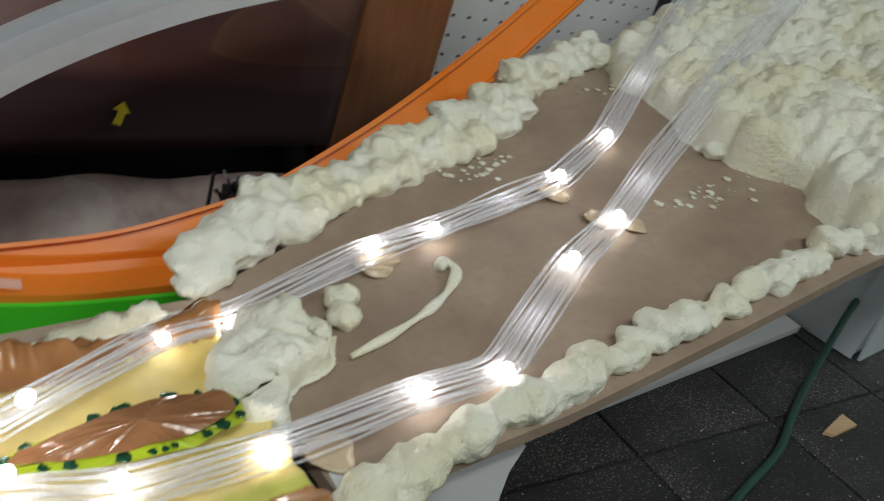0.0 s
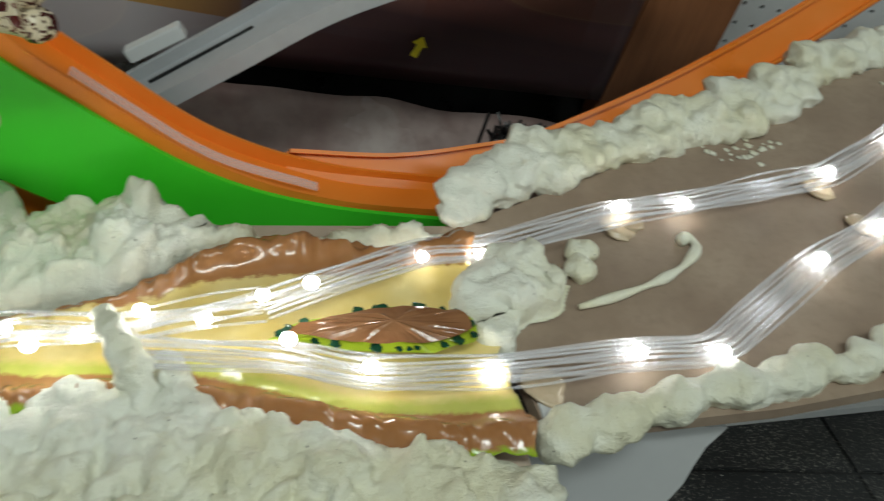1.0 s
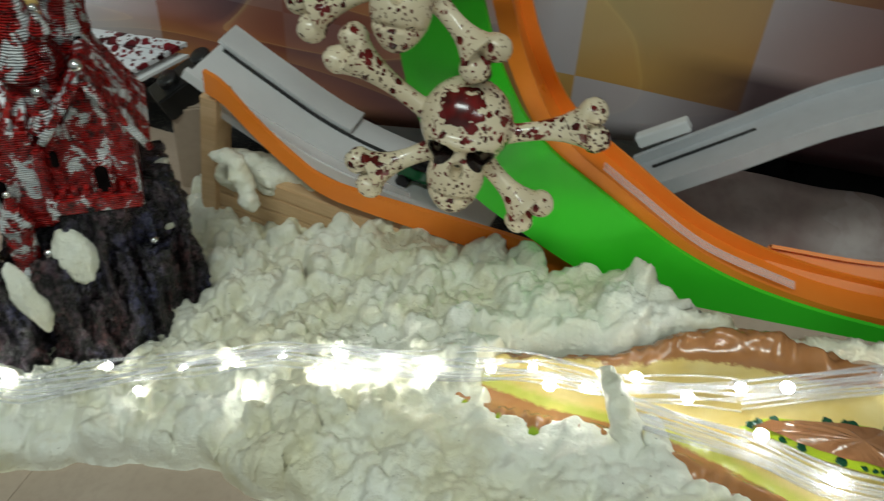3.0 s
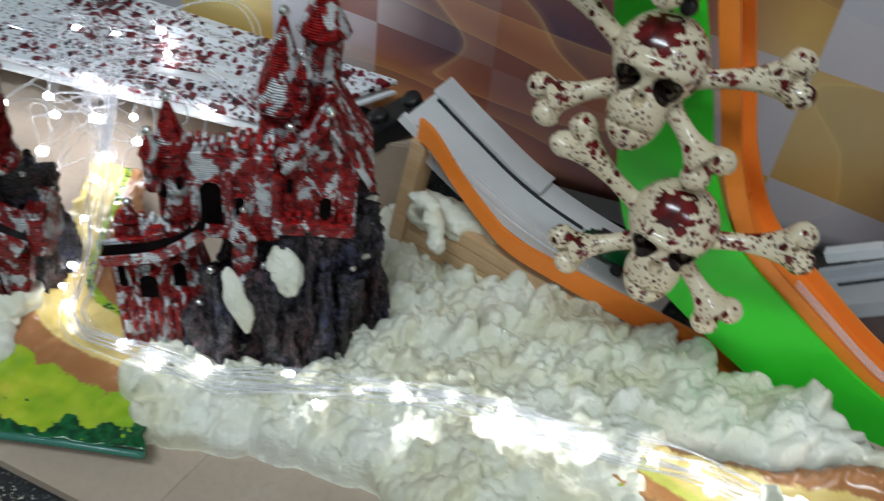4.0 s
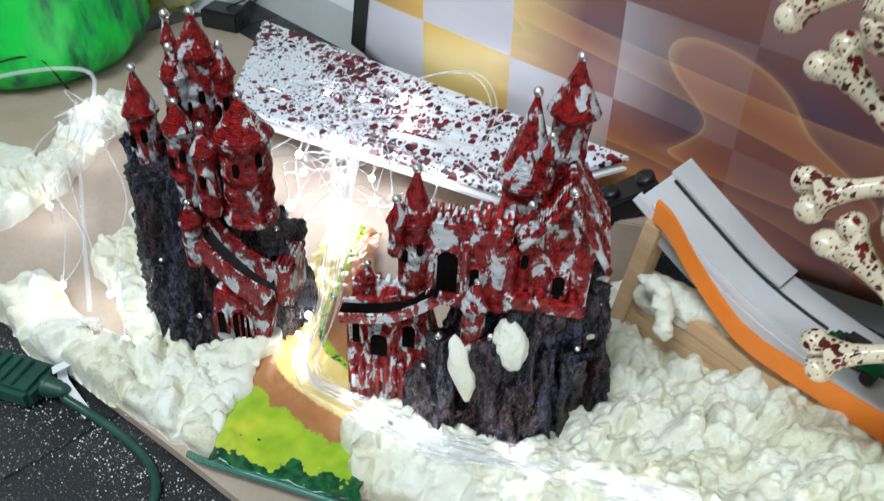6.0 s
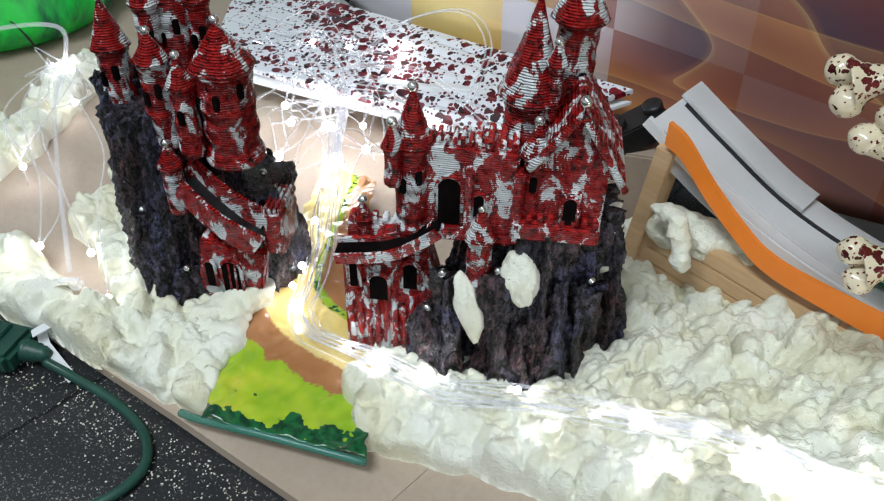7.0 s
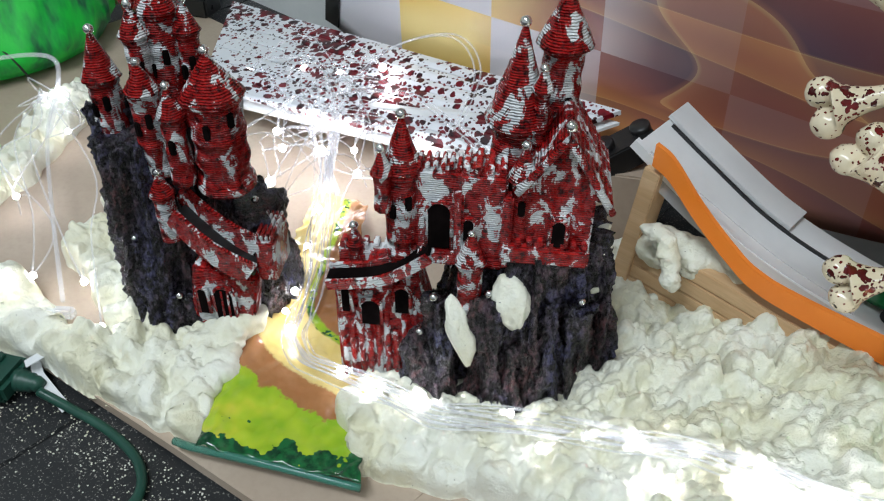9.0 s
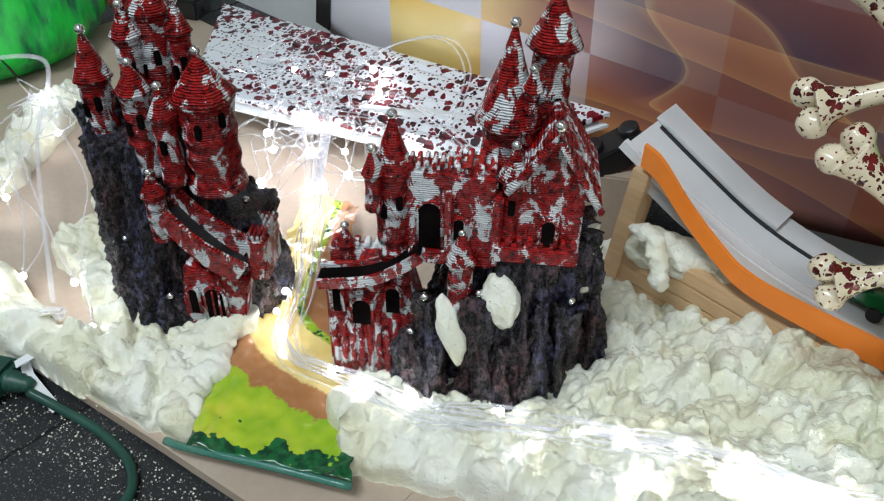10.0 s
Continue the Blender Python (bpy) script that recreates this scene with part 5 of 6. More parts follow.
def strand(label, points, wires, width, seed, n=90, loose=0.0, radius=0.00095):
    """A flat bundle of clear wires through the points."""
    rng = random.Random(seed)
    ob = thing("string_light", label, "string lights")
    fine = [along(points, k / (n - 1)) for k in range(n)]
    soft = [fine[0]] + [(fine[i - 1] + fine[i] * 2 + fine[i + 1]) / 4 for i in range(1, n - 1)] + [fine[-1]]
    for w in range(wires):
        o = (w / max(wires - 1, 1) - 0.5) * width
        ph, ph2 = rng.uniform(0, 6), rng.uniform(0, 6)
        line = []
        for i, p in enumerate(soft):
            d = soft[min(i + 1, n - 1)] - soft[max(i - 1, 0)]
            s = Vector((-d.y, d.x, 0)).normalized()
            k = 1 + 0.12 * math.sin(i * 0.35 + ph)
            q = p + s * (o * k + loose * math.sin(i * 0.16 + ph)) + Vector((0, 0, 0.0016 * math.sin(i * 0.5 + ph2) + loose * 0.5 * math.sin(i * 0.21 + ph2)))
            line.append(q)
        bm = bmesh.new()
        tube(bm, line, radius, 6)
        part("wire", bm, M_CLEAR, ob, "", True)
    return ob


def lit(x, y, up):
    return (x, y, course(x) + up)


UPPER = [lit(0.95, 0.74, 0.085), lit(0.826, 0.661, 0.080), lit(0.70, 0.575, 0.044), lit(0.579, 0.489, 0.010), lit(0.505, 0.451, 0.010), lit(0.393, 0.431, 0.010), lit(0.351, 0.430, 0.010), lit(0.252, 0.400, 0.014), lit(0.218, 0.398, 0.022), lit(0.124, 0.366, 0.030)]
LOWER = [lit(1.0, 0.648, 0.090), lit(0.831, 0.552, 0.082), lit(0.702, 0.497, 0.046), lit(0.511, 0.392, 0.010), lit(0.454, 0.366, 0.010), lit(0.361, 0.303, 0.010), lit(0.318, 0.308, 0.010), lit(0.24, 0.306, 0.014), lit(0.174, 0.306, 0.026), lit(0.134, 0.323, 0.032), lit(0.057, 0.342, 0.036)]
MAIN = [lit(0.124, 0.366, 0.032), lit(0.057, 0.357, 0.036), lit(-0.001, 0.366, 0.040), lit(-0.077, 0.357, 0.044), lit(-0.148, 0.360, 0.046), lit(-0.194, 0.357, 0.046), lit(-0.244, 0.340, 0.048), lit(-0.315, 0.322, 0.046), lit(-0.385, 0.291, 0.045), lit(-0.458, 0.274, 0.045),
        lit(-0.52, 0.262, 0.036), lit(-0.556, 0.278, 0.030), lit(-0.585, 0.318, 0.028), lit(-0.615, 0.358, 0.030), lit(-0.65, 0.392, 0.036), lit(-0.69, 0.440, 0.045), lit(-0.745, 0.49, 0.06)]
a = strand("flat bundle of clear string light wires glued on the deck", UPPER, 15, 0.021, 1)
for p in ((0.828, 0.662, 0.366), (0.576, 0.485, 0.303), (0.504, 0.449, 0.285), (0.390, 0.428, 0.256), (0.349, 0.430, 0.246), (0.251, 0.395, 0.221), (0.216, 0.397, 0.213), (0.147, 0.362, 0.216)):
    led(a, p)
b = strand("second flat bundle of clear string light wires on the deck", LOWER, 15, 0.022, 2)
for p in ((0.828, 0.552, 0.366), (0.698, 0.495, 0.334), (0.507, 0.388, 0.286), (0.451, 0.363, 0.272), (0.360, 0.299, 0.249), (0.316, 0.306, 0.238), (0.238, 0.303, 0.219), (0.174, 0.306, 0.214), (0.134, 0.323, 0.212)):
    led(b, p)
c = strand("loose bundle of clear string light wires lying over the foam", MAIN, 13, 0.022, 3, 120, 0.004, 0.0009)
rng = random.Random(5)
for p in ((0.123, 0.362, 0.204), (0.094, 0.351, 0.194), (0.062, 0.363, 0.185), (0.057, 0.336, 0.181), (0.034, 0.351, 0.175), (0.010, 0.351, 0.166), (-0.004, 0.366, 0.161), (-0.032, 0.363, 0.151), (-0.077, 0.353, 0.136), (-0.106, 0.357, 0.128),
          (-0.129, 0.345, 0.120), (-0.150, 0.367, 0.112), (-0.153, 0.345, 0.112), (-0.190, 0.356, 0.098), (-0.201, 0.321, 0.096), (-0.229, 0.348, 0.086), (-0.265, 0.334, 0.076), (-0.289, 0.307, 0.070), (-0.335, 0.330, 0.052), (-0.405, 0.297, 0.046),
          (-0.443, 0.272, 0.046), (-0.478, 0.270, 0.046), (-0.562, 0.280, 0.034), (-0.584, 0.293, 0.034), (-0.600, 0.318, 0.034), (-0.624, 0.342, 0.034), (-0.645, 0.372, 0.036), (-0.682, 0.421, 0.040)):
    led(c, p, rng.uniform(0.0028, 0.0042))
for ob, line, spots in ((a, UPPER, (0.41, 0.64)), (b, LOWER, (0.505, 0.665)), (c, MAIN, (0.10, 0.24, 0.40, 0.60, 0.81))):
    for f in spots:
        point_lamp("led_lamp", along(line, f) + Vector((0, 0, 0.012)), 0.009 if ob is not c else 0.0036 if f < 0.7 else 0.004)

# the tangle behind the castles and the one beside the tall castle
nest = thing("string_light", "tangle of clear string light wires between the castles", "string lights")
HUB = Vector((-0.80, 0.545, 0.065))
SPOTS = [(-0.985, 0.560, 0.055), (-0.92, 0.605, 0.065), (-0.853, 0.602, 0.06), (-0.894, 0.543, 0.045), (-0.843, 0.492, 0.045), (-0.806, 0.471, 0.045), (-0.758, 0.414, 0.045), (-0.721, 0.398, 0.045), (-0.769, 0.497, 0.045), (-0.752, 0.489, 0.055),
         (-0.700, 0.452, 0.045), (-0.732, 0.523, 0.05), (-0.697, 0.495, 0.045), (-0.80, 0.640, 0.095), (-0.765, 0.615, 0.085), (-0.672, 0.580, 0.055), (-0.672, 0.506, 0.045), (-0.865, 0.622, 0.07), (-0.849, 0.558, 0.045), (-0.89, 0.46, 0.03), (-0.79, 0.55, 0.05), (-0.82, 0.53, 0.06)]
ends = [Vector(s) for s in SPOTS]
for k, e in enumerate(ends):
    led(nest, e, rng.uniform(0.0040, 0.0058))
    mid1 = HUB.lerp(e, 0.35) + Vector((rng.uniform(-0.06, 0.06), rng.uniform(-0.06, 0.06), rng.uniform(-0.01, 0.03)))
    mid2 = HUB.lerp(e, 0.75) + Vector((rng.uniform(-0.05, 0.05), rng.uniform(-0.05, 0.05), rng.uniform(-0.01, 0.02)))
    tail = e + Vector((rng.uniform(-0.06, 0.06), rng.uniform(-0.05, 0.05), 0.0))
    tail.z = 0.02
    bm = bmesh.new()
    tube(bm, spline([HUB + Vector((rng.uniform(-0.012, 0.012), rng.uniform(-0.012, 0.012), rng.uniform(-0.01, 0.01))), mid1, mid2, e, tail], 40), 0.001, 6)
    part("wire", bm, M_CLEAR, nest, "", True)
for k, e in enumerate(ends):
    o = ends[(k * 5 + 3) % len(ends)]
    top = (e + o) / 2 + Vector((rng.uniform(-0.02, 0.02), rng.uniform(-0.02, 0.02), rng.uniform(0.01, 0.05)))
    bm = bmesh.new()
    tube(bm, spline([e, e.lerp(top, 0.6) + Vector((0, 0, 0.012)), top, o.lerp(top, 0.6) + Vector((0, 0, 0.012)), o], 40), 0.001, 6)
    part("wire", bm, M_CLEAR, nest, "", True)
for k in range(9):
    o = (k - 4) * 0.004
    bm = bmesh.new()
    tube(bm, spline([(-0.70 + o, 0.445 - o, 0.045), (-0.735 + o, 0.49 - o * 0.6, 0.06), (-0.77 + o * 0.5, 0.53, 0.075 + 0.003 * (k % 3)), tuple(HUB)], 30), 0.001, 6)
    part("wire", bm, M_CLEAR, nest, "", True)
for loop in ([(-0.80, 0.56, 0.085), (-0.78, 0.63, 0.13), (-0.72, 0.68, 0.15), (-0.66, 0.66, 0.13), (-0.64, 0.60, 0.08)], [(-0.80, 0.555, 0.09), (-0.72, 0.60, 0.10), (-0.64, 0.60, 0.085), (-0.56, 0.585, 0.075)],
             [(-0.98, 0.58, 0.07), (-0.90, 0.60, 0.085), (-0.80, 0.56, 0.085)]):
    for w in range(2):
        bm = bmesh.new()
        tube(bm, spline([(x + w * 0.006, y + w * 0.004, z + w * 0.003) for x, y, z in loop], 40), 0.0013, 6)
        part("wire", bm, M_CLEAR, nest, "", True)
for s, w in (((-0.89, 0.49, 0.070), 0.005), ((-0.755, 0.43, 0.085), 0.005), ((-0.76, 0.61, 0.13), 0.0015), ((-0.82, 0.48, 0.070), 0.005), ((-0.70, 0.48, 0.085), 0.004), ((-0.76, 0.49, 0.070), 0.004), ((-0.93, 0.54, 0.09), 0.004), ((-0.67, 0.54, 0.075), 0.004)):
    point_lamp("led_lamp", s, w, 0.004, (0.62, 0.70, 1.0))

side = thing("string_light", "clear string light wires and connector beside the tall castle", "string lights")
SIDE = [(-1.140, 0.345, 0.045), (-1.061, 0.321, 0.03), (-0.967, 0.207, 0.03), (-0.818, 0.153, 0.03), (-0.771, 0.184, 0.03), (-0.694, 0.160, 0.034)]
for p in SIDE:
    led(side, p, 0.0038)
for k in range(10):
    a0 = Vector((-1.09, 0.335, 0.075)) + Vector((rng.uniform(-0.02, 0.02), rng.uniform(-0.02, 0.02), 0))
    e = Vector(SIDE[k % 6])
    m1 = a0.lerp(e, 0.4) + Vector((rng.uniform(-0.05, 0.05), rng.uniform(-0.05, 0.05), rng.uniform(0, 0.03)))
    m2 = a0.lerp(e, 0.8) + Vector((rng.uniform(-0.05, 0.05), rng.uniform(-0.03, 0.03), rng.uniform(-0.01, 0.01)))
    bm = bmesh.new()
    tube(bm, spline([a0, m1, m2, e, (e.x + rng.uniform(-0.05, 0.05), e.y + rng.uniform(-0.04, 0.04), 0.012)], 36), 0.0011, 6)
    part("wire", bm, M_CLEAR, side, "", True)
for line, r in (([(-1.085, 0.335, 0.08), (-1.03, 0.285, 0.055), (-0.90, 0.22, 0.045), (-0.76, 0.155, 0.03)], 0.0025), ([(-1.30, 0.20, 0.05), (-1.18, 0.29, 0.10), (-1.11, 0.345, 0.11), (-1.085, 0.335, 0.08), (-1.07, 0.30, 0.03)], 0.003)):
    bm = bmesh.new()
    tube(bm, spline(line, 40), r, 8)
    part("cable", bm, M_CLEAR, side, "thicker clear cable", True)
bm = bmesh.new()
box(bm, 0.022, 0.012, 0.012, pose(-0.752, 0.150, 0.022, 0, 0, 40), 0.003)
box(bm, 0.026, 0.015, 0.006, pose(-0.765, 0.138, 0.020, 0, 0, 40), 0.002)
part("connector", bm, M_FILM, side, "clear plastic connector")
for s, w in (((-0.98, 0.215, 0.045), 0.03), ((-0.80, 0.125, 0.05), 0.018), ((-0.722, 0.165, 0.05), 0.018), ((-1.085, 0.33, 0.08), 0.03)):
    point_lamp("led_lamp", s, w)

# hot glue dabs under the deck bundles
for x, y in ((0.350, 0.423), (0.502, 0.446), (0.512, 0.404), (0.527, 0.392), (0.269, 0.300), (0.358, 0.430)):
    bm = bmesh.new()
    blob(bm, (x, y, course(x) + 0.001), 0.013, x * 9, 0.22, 3, 0.25)
    tagged(part("glue_dab", bm, M_GLUE, None, "", True), "flat shiny dab of amber hot glue on the cardboard", "glue", "glue dabs")

# ---- clutter round the course ----
bm = bmesh.new()
box(bm, 0.2286, 0.2286, 0.004, None, 0.0012)
tile_mesh = bpy.data.meshes.new("tile")
bm.to_mesh(tile_mesh)
bm.free()
tile_mesh.materials.append(M_FLOOR)
ground = bpy.data.objects["floor"]
for i in range(-9, 10):
    for j in range(-4, 4):
        t = new("tile", tile_mesh)
        t.matrix_basis = pose(0.613 + i * 0.231, 0.30 + j * 0.231, FLOOR - 0.002)
        t.parent = ground

plate("white_board", [(0.40, 0.40), (0.55, 0.458), (1.20, 0.548), (1.20, 0.80), (0.40, 0.80)], lambda x: FLOOR + 0.012, 0.010, M_WHITE, "white board lying on the floor below the deck", "board")
bm = bmesh.new()
n = 14
front, back = [], []
for k in range(n):
    z = FLOOR + 0.0 + (0.212 - FLOOR) * k / (n - 1)
    xr = 0.372 + 0.006 * noise.noise(Vector((z * 60, 0, 3))) + 0.004 * noise.noise(Vector((z * 160, 0, 8)))
    front.append((bm.verts.new((0.262, 0.278, z)), bm.verts.new((xr, 0.278, z))))
    back.append((bm.verts.new((0.262, 0.290, z)), bm.verts.new((xr, 0.290, z))))
for k in range(n - 1):
    bm.faces.new((front[k][0], front[k][1], front[k + 1][1], front[k + 1][0]))
    bm.faces.new((back[k][1], back[k][0], back[k + 1][0], back[k + 1][1]))
    bm.faces.new((front[k][1], back[k][1], back[k + 1][1], front[k + 1][1]))
    bm.faces.new((back[k][0], front[k][0], front[k + 1][0], back[k + 1][0]))
bm.faces.new((front[-1][0], front[-1][1], back[-1][1], back[-1][0]))
tagged(part("foam_support", bm, M_WHITE), "white foam board support with a ragged edge under the deck", "support")
bm = bmesh.new()
box(bm, 0.04, 0.04, 0.33, pose(1.02, 0.72, 0.16), 0.002)
tagged(part("wood_post", bm, M_WOOD), "plain pine post holding up the deck", "post")

# clear storage bin
M_BIN = clear_plastic("cloudy_plastic", (0.72, 0.78, 0.82), 0.35, 0.3)
bin_ = thing("storage_bin", "cloudy clear plastic storage bin on the floor", "bin", (1.385, 0.700, FLOOR), turn=8)
bm = bmesh.new()
for s in (1, -1):
    box(bm, 0.36, 0.004, 0.19, pose(0, s * 0.20, 0.10, s * 5, 0, 0), 0.001)
    box(bm, 0.004, 0.40, 0.19, pose(s * 0.18, 0, 0.10, 0, s * -5, 0), 0.001)
box(bm, 0.35, 0.39, 0.004, pose(0, 0, 0.006))
part("body", bm, M_BIN, bin_)
bm = bmesh.new()
for s in (1, -1):
    box(bm, 0.40, 0.014, 0.012, pose(0, s * 0.213, 0.195), 0.003)
    box(bm, 0.014, 0.42, 0.012, pose(s * 0.193, 0, 0.195), 0.003)
part("rim", bm, M_BIN, bin_)

def cord(name, pts, r, label, material=None):
    bm = bmesh.new()
    tube(bm, spline(pts, 70), r, 10)
    return tagged(part(name, bm, material or M_CORD, None, "", True), label, "cord")


cord("extension_cord", [(1.42, 0.60, 0.21), (1.29, 0.535, 0.10), (1.19, 0.497, 0.045), (1.09, 0.455, 0.0), (0.99, 0.41, -0.010), (0.904, 0.369, -0.012), (0.79, 0.335, -0.012), (0.70, 0.30, -0.012), (0.55, 0.20, -0.012)], 0.0048,
     "dark green extension cord looping over the floor")
cord("extension_cord", [(-0.70, 0.090, -0.004), (-0.67, 0.100, -0.010), (-0.616, 0.112, -0.012), (-0.565, 0.110, -0.012), (-0.535, 0.085, -0.012), (-0.54, 0.03, -0.012), (-0.60, -0.10, -0.012)], 0.0046,
     "dark green extension cord curling past the board")
tap = thing("power_tap", "dark green rubber three-way power tap on the floor", "power tap", (-0.762, 0.062, -0.006), turn=28)
bm = bmesh.new()
box(bm, 0.085, 0.046, 0.024, pose(0, 0, 0.004), 0.005)
part("body", bm, M_CORD, tap)
for k in range(5):
    bm = bmesh.new()
    box(bm, 0.005, 0.034, 0.004, pose(-0.032 + k * 0.013, 0, 0.0175), 0.001)
    part("grip_rib", bm, M_CORD, tap)
bm = bmesh.new()
lathe(bm, [(0.011, 0), (0.011, 0.006), (0.009, 0.007), (0.0105, 0.010), (0.0085, 0.012), (0.0095, 0.016), (0.007, 0.018), (0.008, 0.022), (0.005, 0.028)], 16)
bmesh.ops.transform(bm, verts=bm.verts, matrix=pose(0.040, 0.002, 0.004, 0, 90, 0))
part("strain_relief", bm, M_CORD, tap, "ribbed sleeve", True)
bm = bmesh.new()
sweep(bm, [(0.046, 0.012, 0.016), (0.056, 0.022, 0.020), (0.052, 0.034, 0.016), (0.044, 0.026, 0.010), (0.056, 0.012, 0.004), (0.078, 0.0, -0.002), (0.098, -0.010, -0.008)], 0.010, 0.0008)
part("paper_tag", bm, M_WHITE, tap, "white tag tied to the cord")

# chips and crumbs on the floor
bm = bmesh.new()
v = [bm.verts.new(p) for p in ((0, 0, 0), (0.012, -0.006, 0), (0.068, 0.010, 0), (0.062, 0.030, 0), (0, 0, 0.004), (0.012, -0.006, 0.004), (0.068, 0.010, 0.004), (0.062, 0.030, 0.004))]
for f in ((3, 2, 1, 0), (4, 5, 6, 7), (0, 1, 5, 4), (1, 2, 6, 5), (2, 3, 7, 6), (3, 0, 4, 7)):
    bm.faces.new([v[i] for i in f])
ob = tagged(part("wood_chip", bm, M_WOOD), "pale wedge of wood on the black floor", "chip")
ob.matrix_basis = pose(1.012, 0.378, FLOOR + 0.0005, 0, 0, -12)
bm = bmesh.new()
rng = random.Random(9)
for k in range(1300):
    if k < 1180:
        x = rng.uniform(-1.0, -0.40)
        y = 0.128 + (x + 0.56) * 0.16 - abs(rng.gauss(0, 0.034))
    else:
        x, y = rng.uniform(0.55, 1.25), rng.uniform(0.15, 0.45)
    blob(bm, (x, y, FLOOR + 0.0008), rng.uniform(0.0004, 0.0011), k, 0.6, 1, 0.5)
tagged(part("crumbs", bm, M_FOAM, None, "", True), "white crumbs and dust scattered on the floor", "crumbs", "", "stuff")

# pegboard with real holes
bm = bmesh.new()
px, pz, hole = 0.0254, 0.0254, 0.0032
for i in range(-24, 78):
    for j in range(-2, 22):
        cx, cz = -0.9 + i * px, 0.12 + j * pz
        if not (-1.5 < cx < -0.62 or 0.55 < cx < 1.05):
            continue
        inner = [(cx + hole * math.cos(math.pi / 4 * k + 0.4), cz + hole * math.sin(math.pi / 4 * k + 0.4)) for k in range(8)]
        o = px / 2
        outer = [(cx + o, cz + o * 0.42), (cx + o * 0.42, cz + o), (cx - o * 0.42, cz + o), (cx - o, cz + o * 0.42), (cx - o, cz - o * 0.42), (cx - o * 0.42, cz - o), (cx + o * 0.42, cz - o), (cx + o, cz - o * 0.42)]
        corners = [(cx + o, cz + o), (cx - o, cz + o), (cx - o, cz - o), (cx + o, cz - o)]
        iv = [bm.verts.new((a, 0.90, b)) for a, b in inner]
        dv = [bm.verts.new((a, 0.905, b)) for a, b in inner]
        ov = [bm.verts.new((a, 0.90, b)) for a, b in outer]
        for k in range(8):
            bm.faces.new((iv[k], iv[(k + 1) % 8], ov[(k + 1) % 8], ov[k]))
            bm.faces.new((iv[(k + 1) % 8], iv[k], dv[k], dv[(k + 1) % 8]))
        for c, (a, b) in zip(corners, ((0, 1), (2, 3), (4, 5), (6, 7))):
            bm.faces.new((ov[a], ov[b], bm.verts.new((c[0], 0.90, c[1]))))
bmesh.ops.recalc_face_normals(bm, faces=bm.faces)
tagged(part("pegboard", bm, M_WHITE), "white perforated pegboard on the wall", "pegboard", "", "structure")
# Black sheet added behind the pegboard, standing in for the shade in its holes.
slab("hole_shade_sheet", -1.55, 1.1, 0.915, 0.93, FLOOR, 0.72, M_BLACK)

# green moulded tub and the things beside it
def green_tub():
    m, nt, b = blank("green_tub_plastic")
    co = coords(nt)
    f = noise_fac(nt, coords(nt, "Object", (1, 1, 0.4)), 30, 3)
    link(nt, ramp(nt, f, [(0.36, (0.006, 0.13, 0.05)), (0.46, (0.006, 0.40, 0.06)), (0.6, (0.012, 0.62, 0.06))]), b.inputs["Base Color"])
    b.inputs["Roughness"].default_value = 0.35
    bumped(nt, b, f, 0.5, 0.006)
    return m


M_TUB = green_tub()
tub = thing("moulded_tub", "bright green moulded plastic tub with ridges", "tub", (-1.50, 0.40, 0.012))
bm = bmesh.new()
n, rows = 72, 20
rings = []
for k in range(rows):
    f = k / (rows - 1)
    ring = []
    for i in range(n):
        a = 2 * math.pi * i / n
        r = 0.235 - 0.03 * f - 0.05 * max(0, 0.12 - f) * 4
        r += 0.006 * math.cos(a * 22 + (0 if int(f * 4) % 2 else 3.14)) * math.sin(f * 4 * math.pi) ** 2
        ring.append(bm.verts.new((r * math.cos(a), r * 0.9 * math.sin(a), 0.26 * f)))
    rings.append(ring)
for a, b in zip(rings, rings[1:]):
    for i in range(n):
        bm.faces.new((a[i], a[(i + 1) % n], b[(i + 1) % n], b[i]))
bm.faces.new(rings[0][::-1])
bm.faces.new(rings[-1])
part("body", bm, M_TUB, tub, "", True)
bm = bmesh.new()
lathe(bm, [(0.200, 0.255), (0.214, 0.262), (0.214, 0.30), (0.19, 0.31)], 60)
part("collar", bm, M_SIGN, tub, "white band splashed red", True)
bm = bmesh.new()
tube(bm, spline([(0.20, -0.16, 0.0), (0.205, -0.14, 0.05), (0.215, -0.06, 0.055), (0.235, -0.03, 0.0)], 30), 0.0018, 8)
part("wire_loop", bm, M_BLACK, tub, "thin black wire")

post = thing("white_box", "tall white cardboard box against the wall", "box", (-1.43, 0.74, 0.0), turn=30)
bm = bmesh.new()
box(bm, 0.10, 0.10, 0.5, pose(0, 0, 0.25), 0.002)
part("body", bm, M_WHITE, post)
bag = thing("snack_bag", "crumpled yellow and grey printed bag", "bag", (-1.46, 0.64, 0.0), turn=40)
bm = bmesh.new()
blob(bm, (0, 0, 0.10), 0.07, 4, 1.5, 4, 0.5)
for v in bm.verts:
    v.co.y *= 0.4
M_BAG = surface("printed_bag", (0.55, 0.50, 0.06), (0.30, 0.34, 0.34), 0.25, coarse=16, fine=70, bump=0.5)
part("body", bm, M_BAG, bag)
bm = bmesh.new()
box(bm, 0.075, 0.05, 0.035, pose(-1.335, 0.70, 0.018, 0, 0, 25), 0.004)
tagged(part("adapter_box", bm, M_BLACK), "black power adapter with thin wires", "adapter")
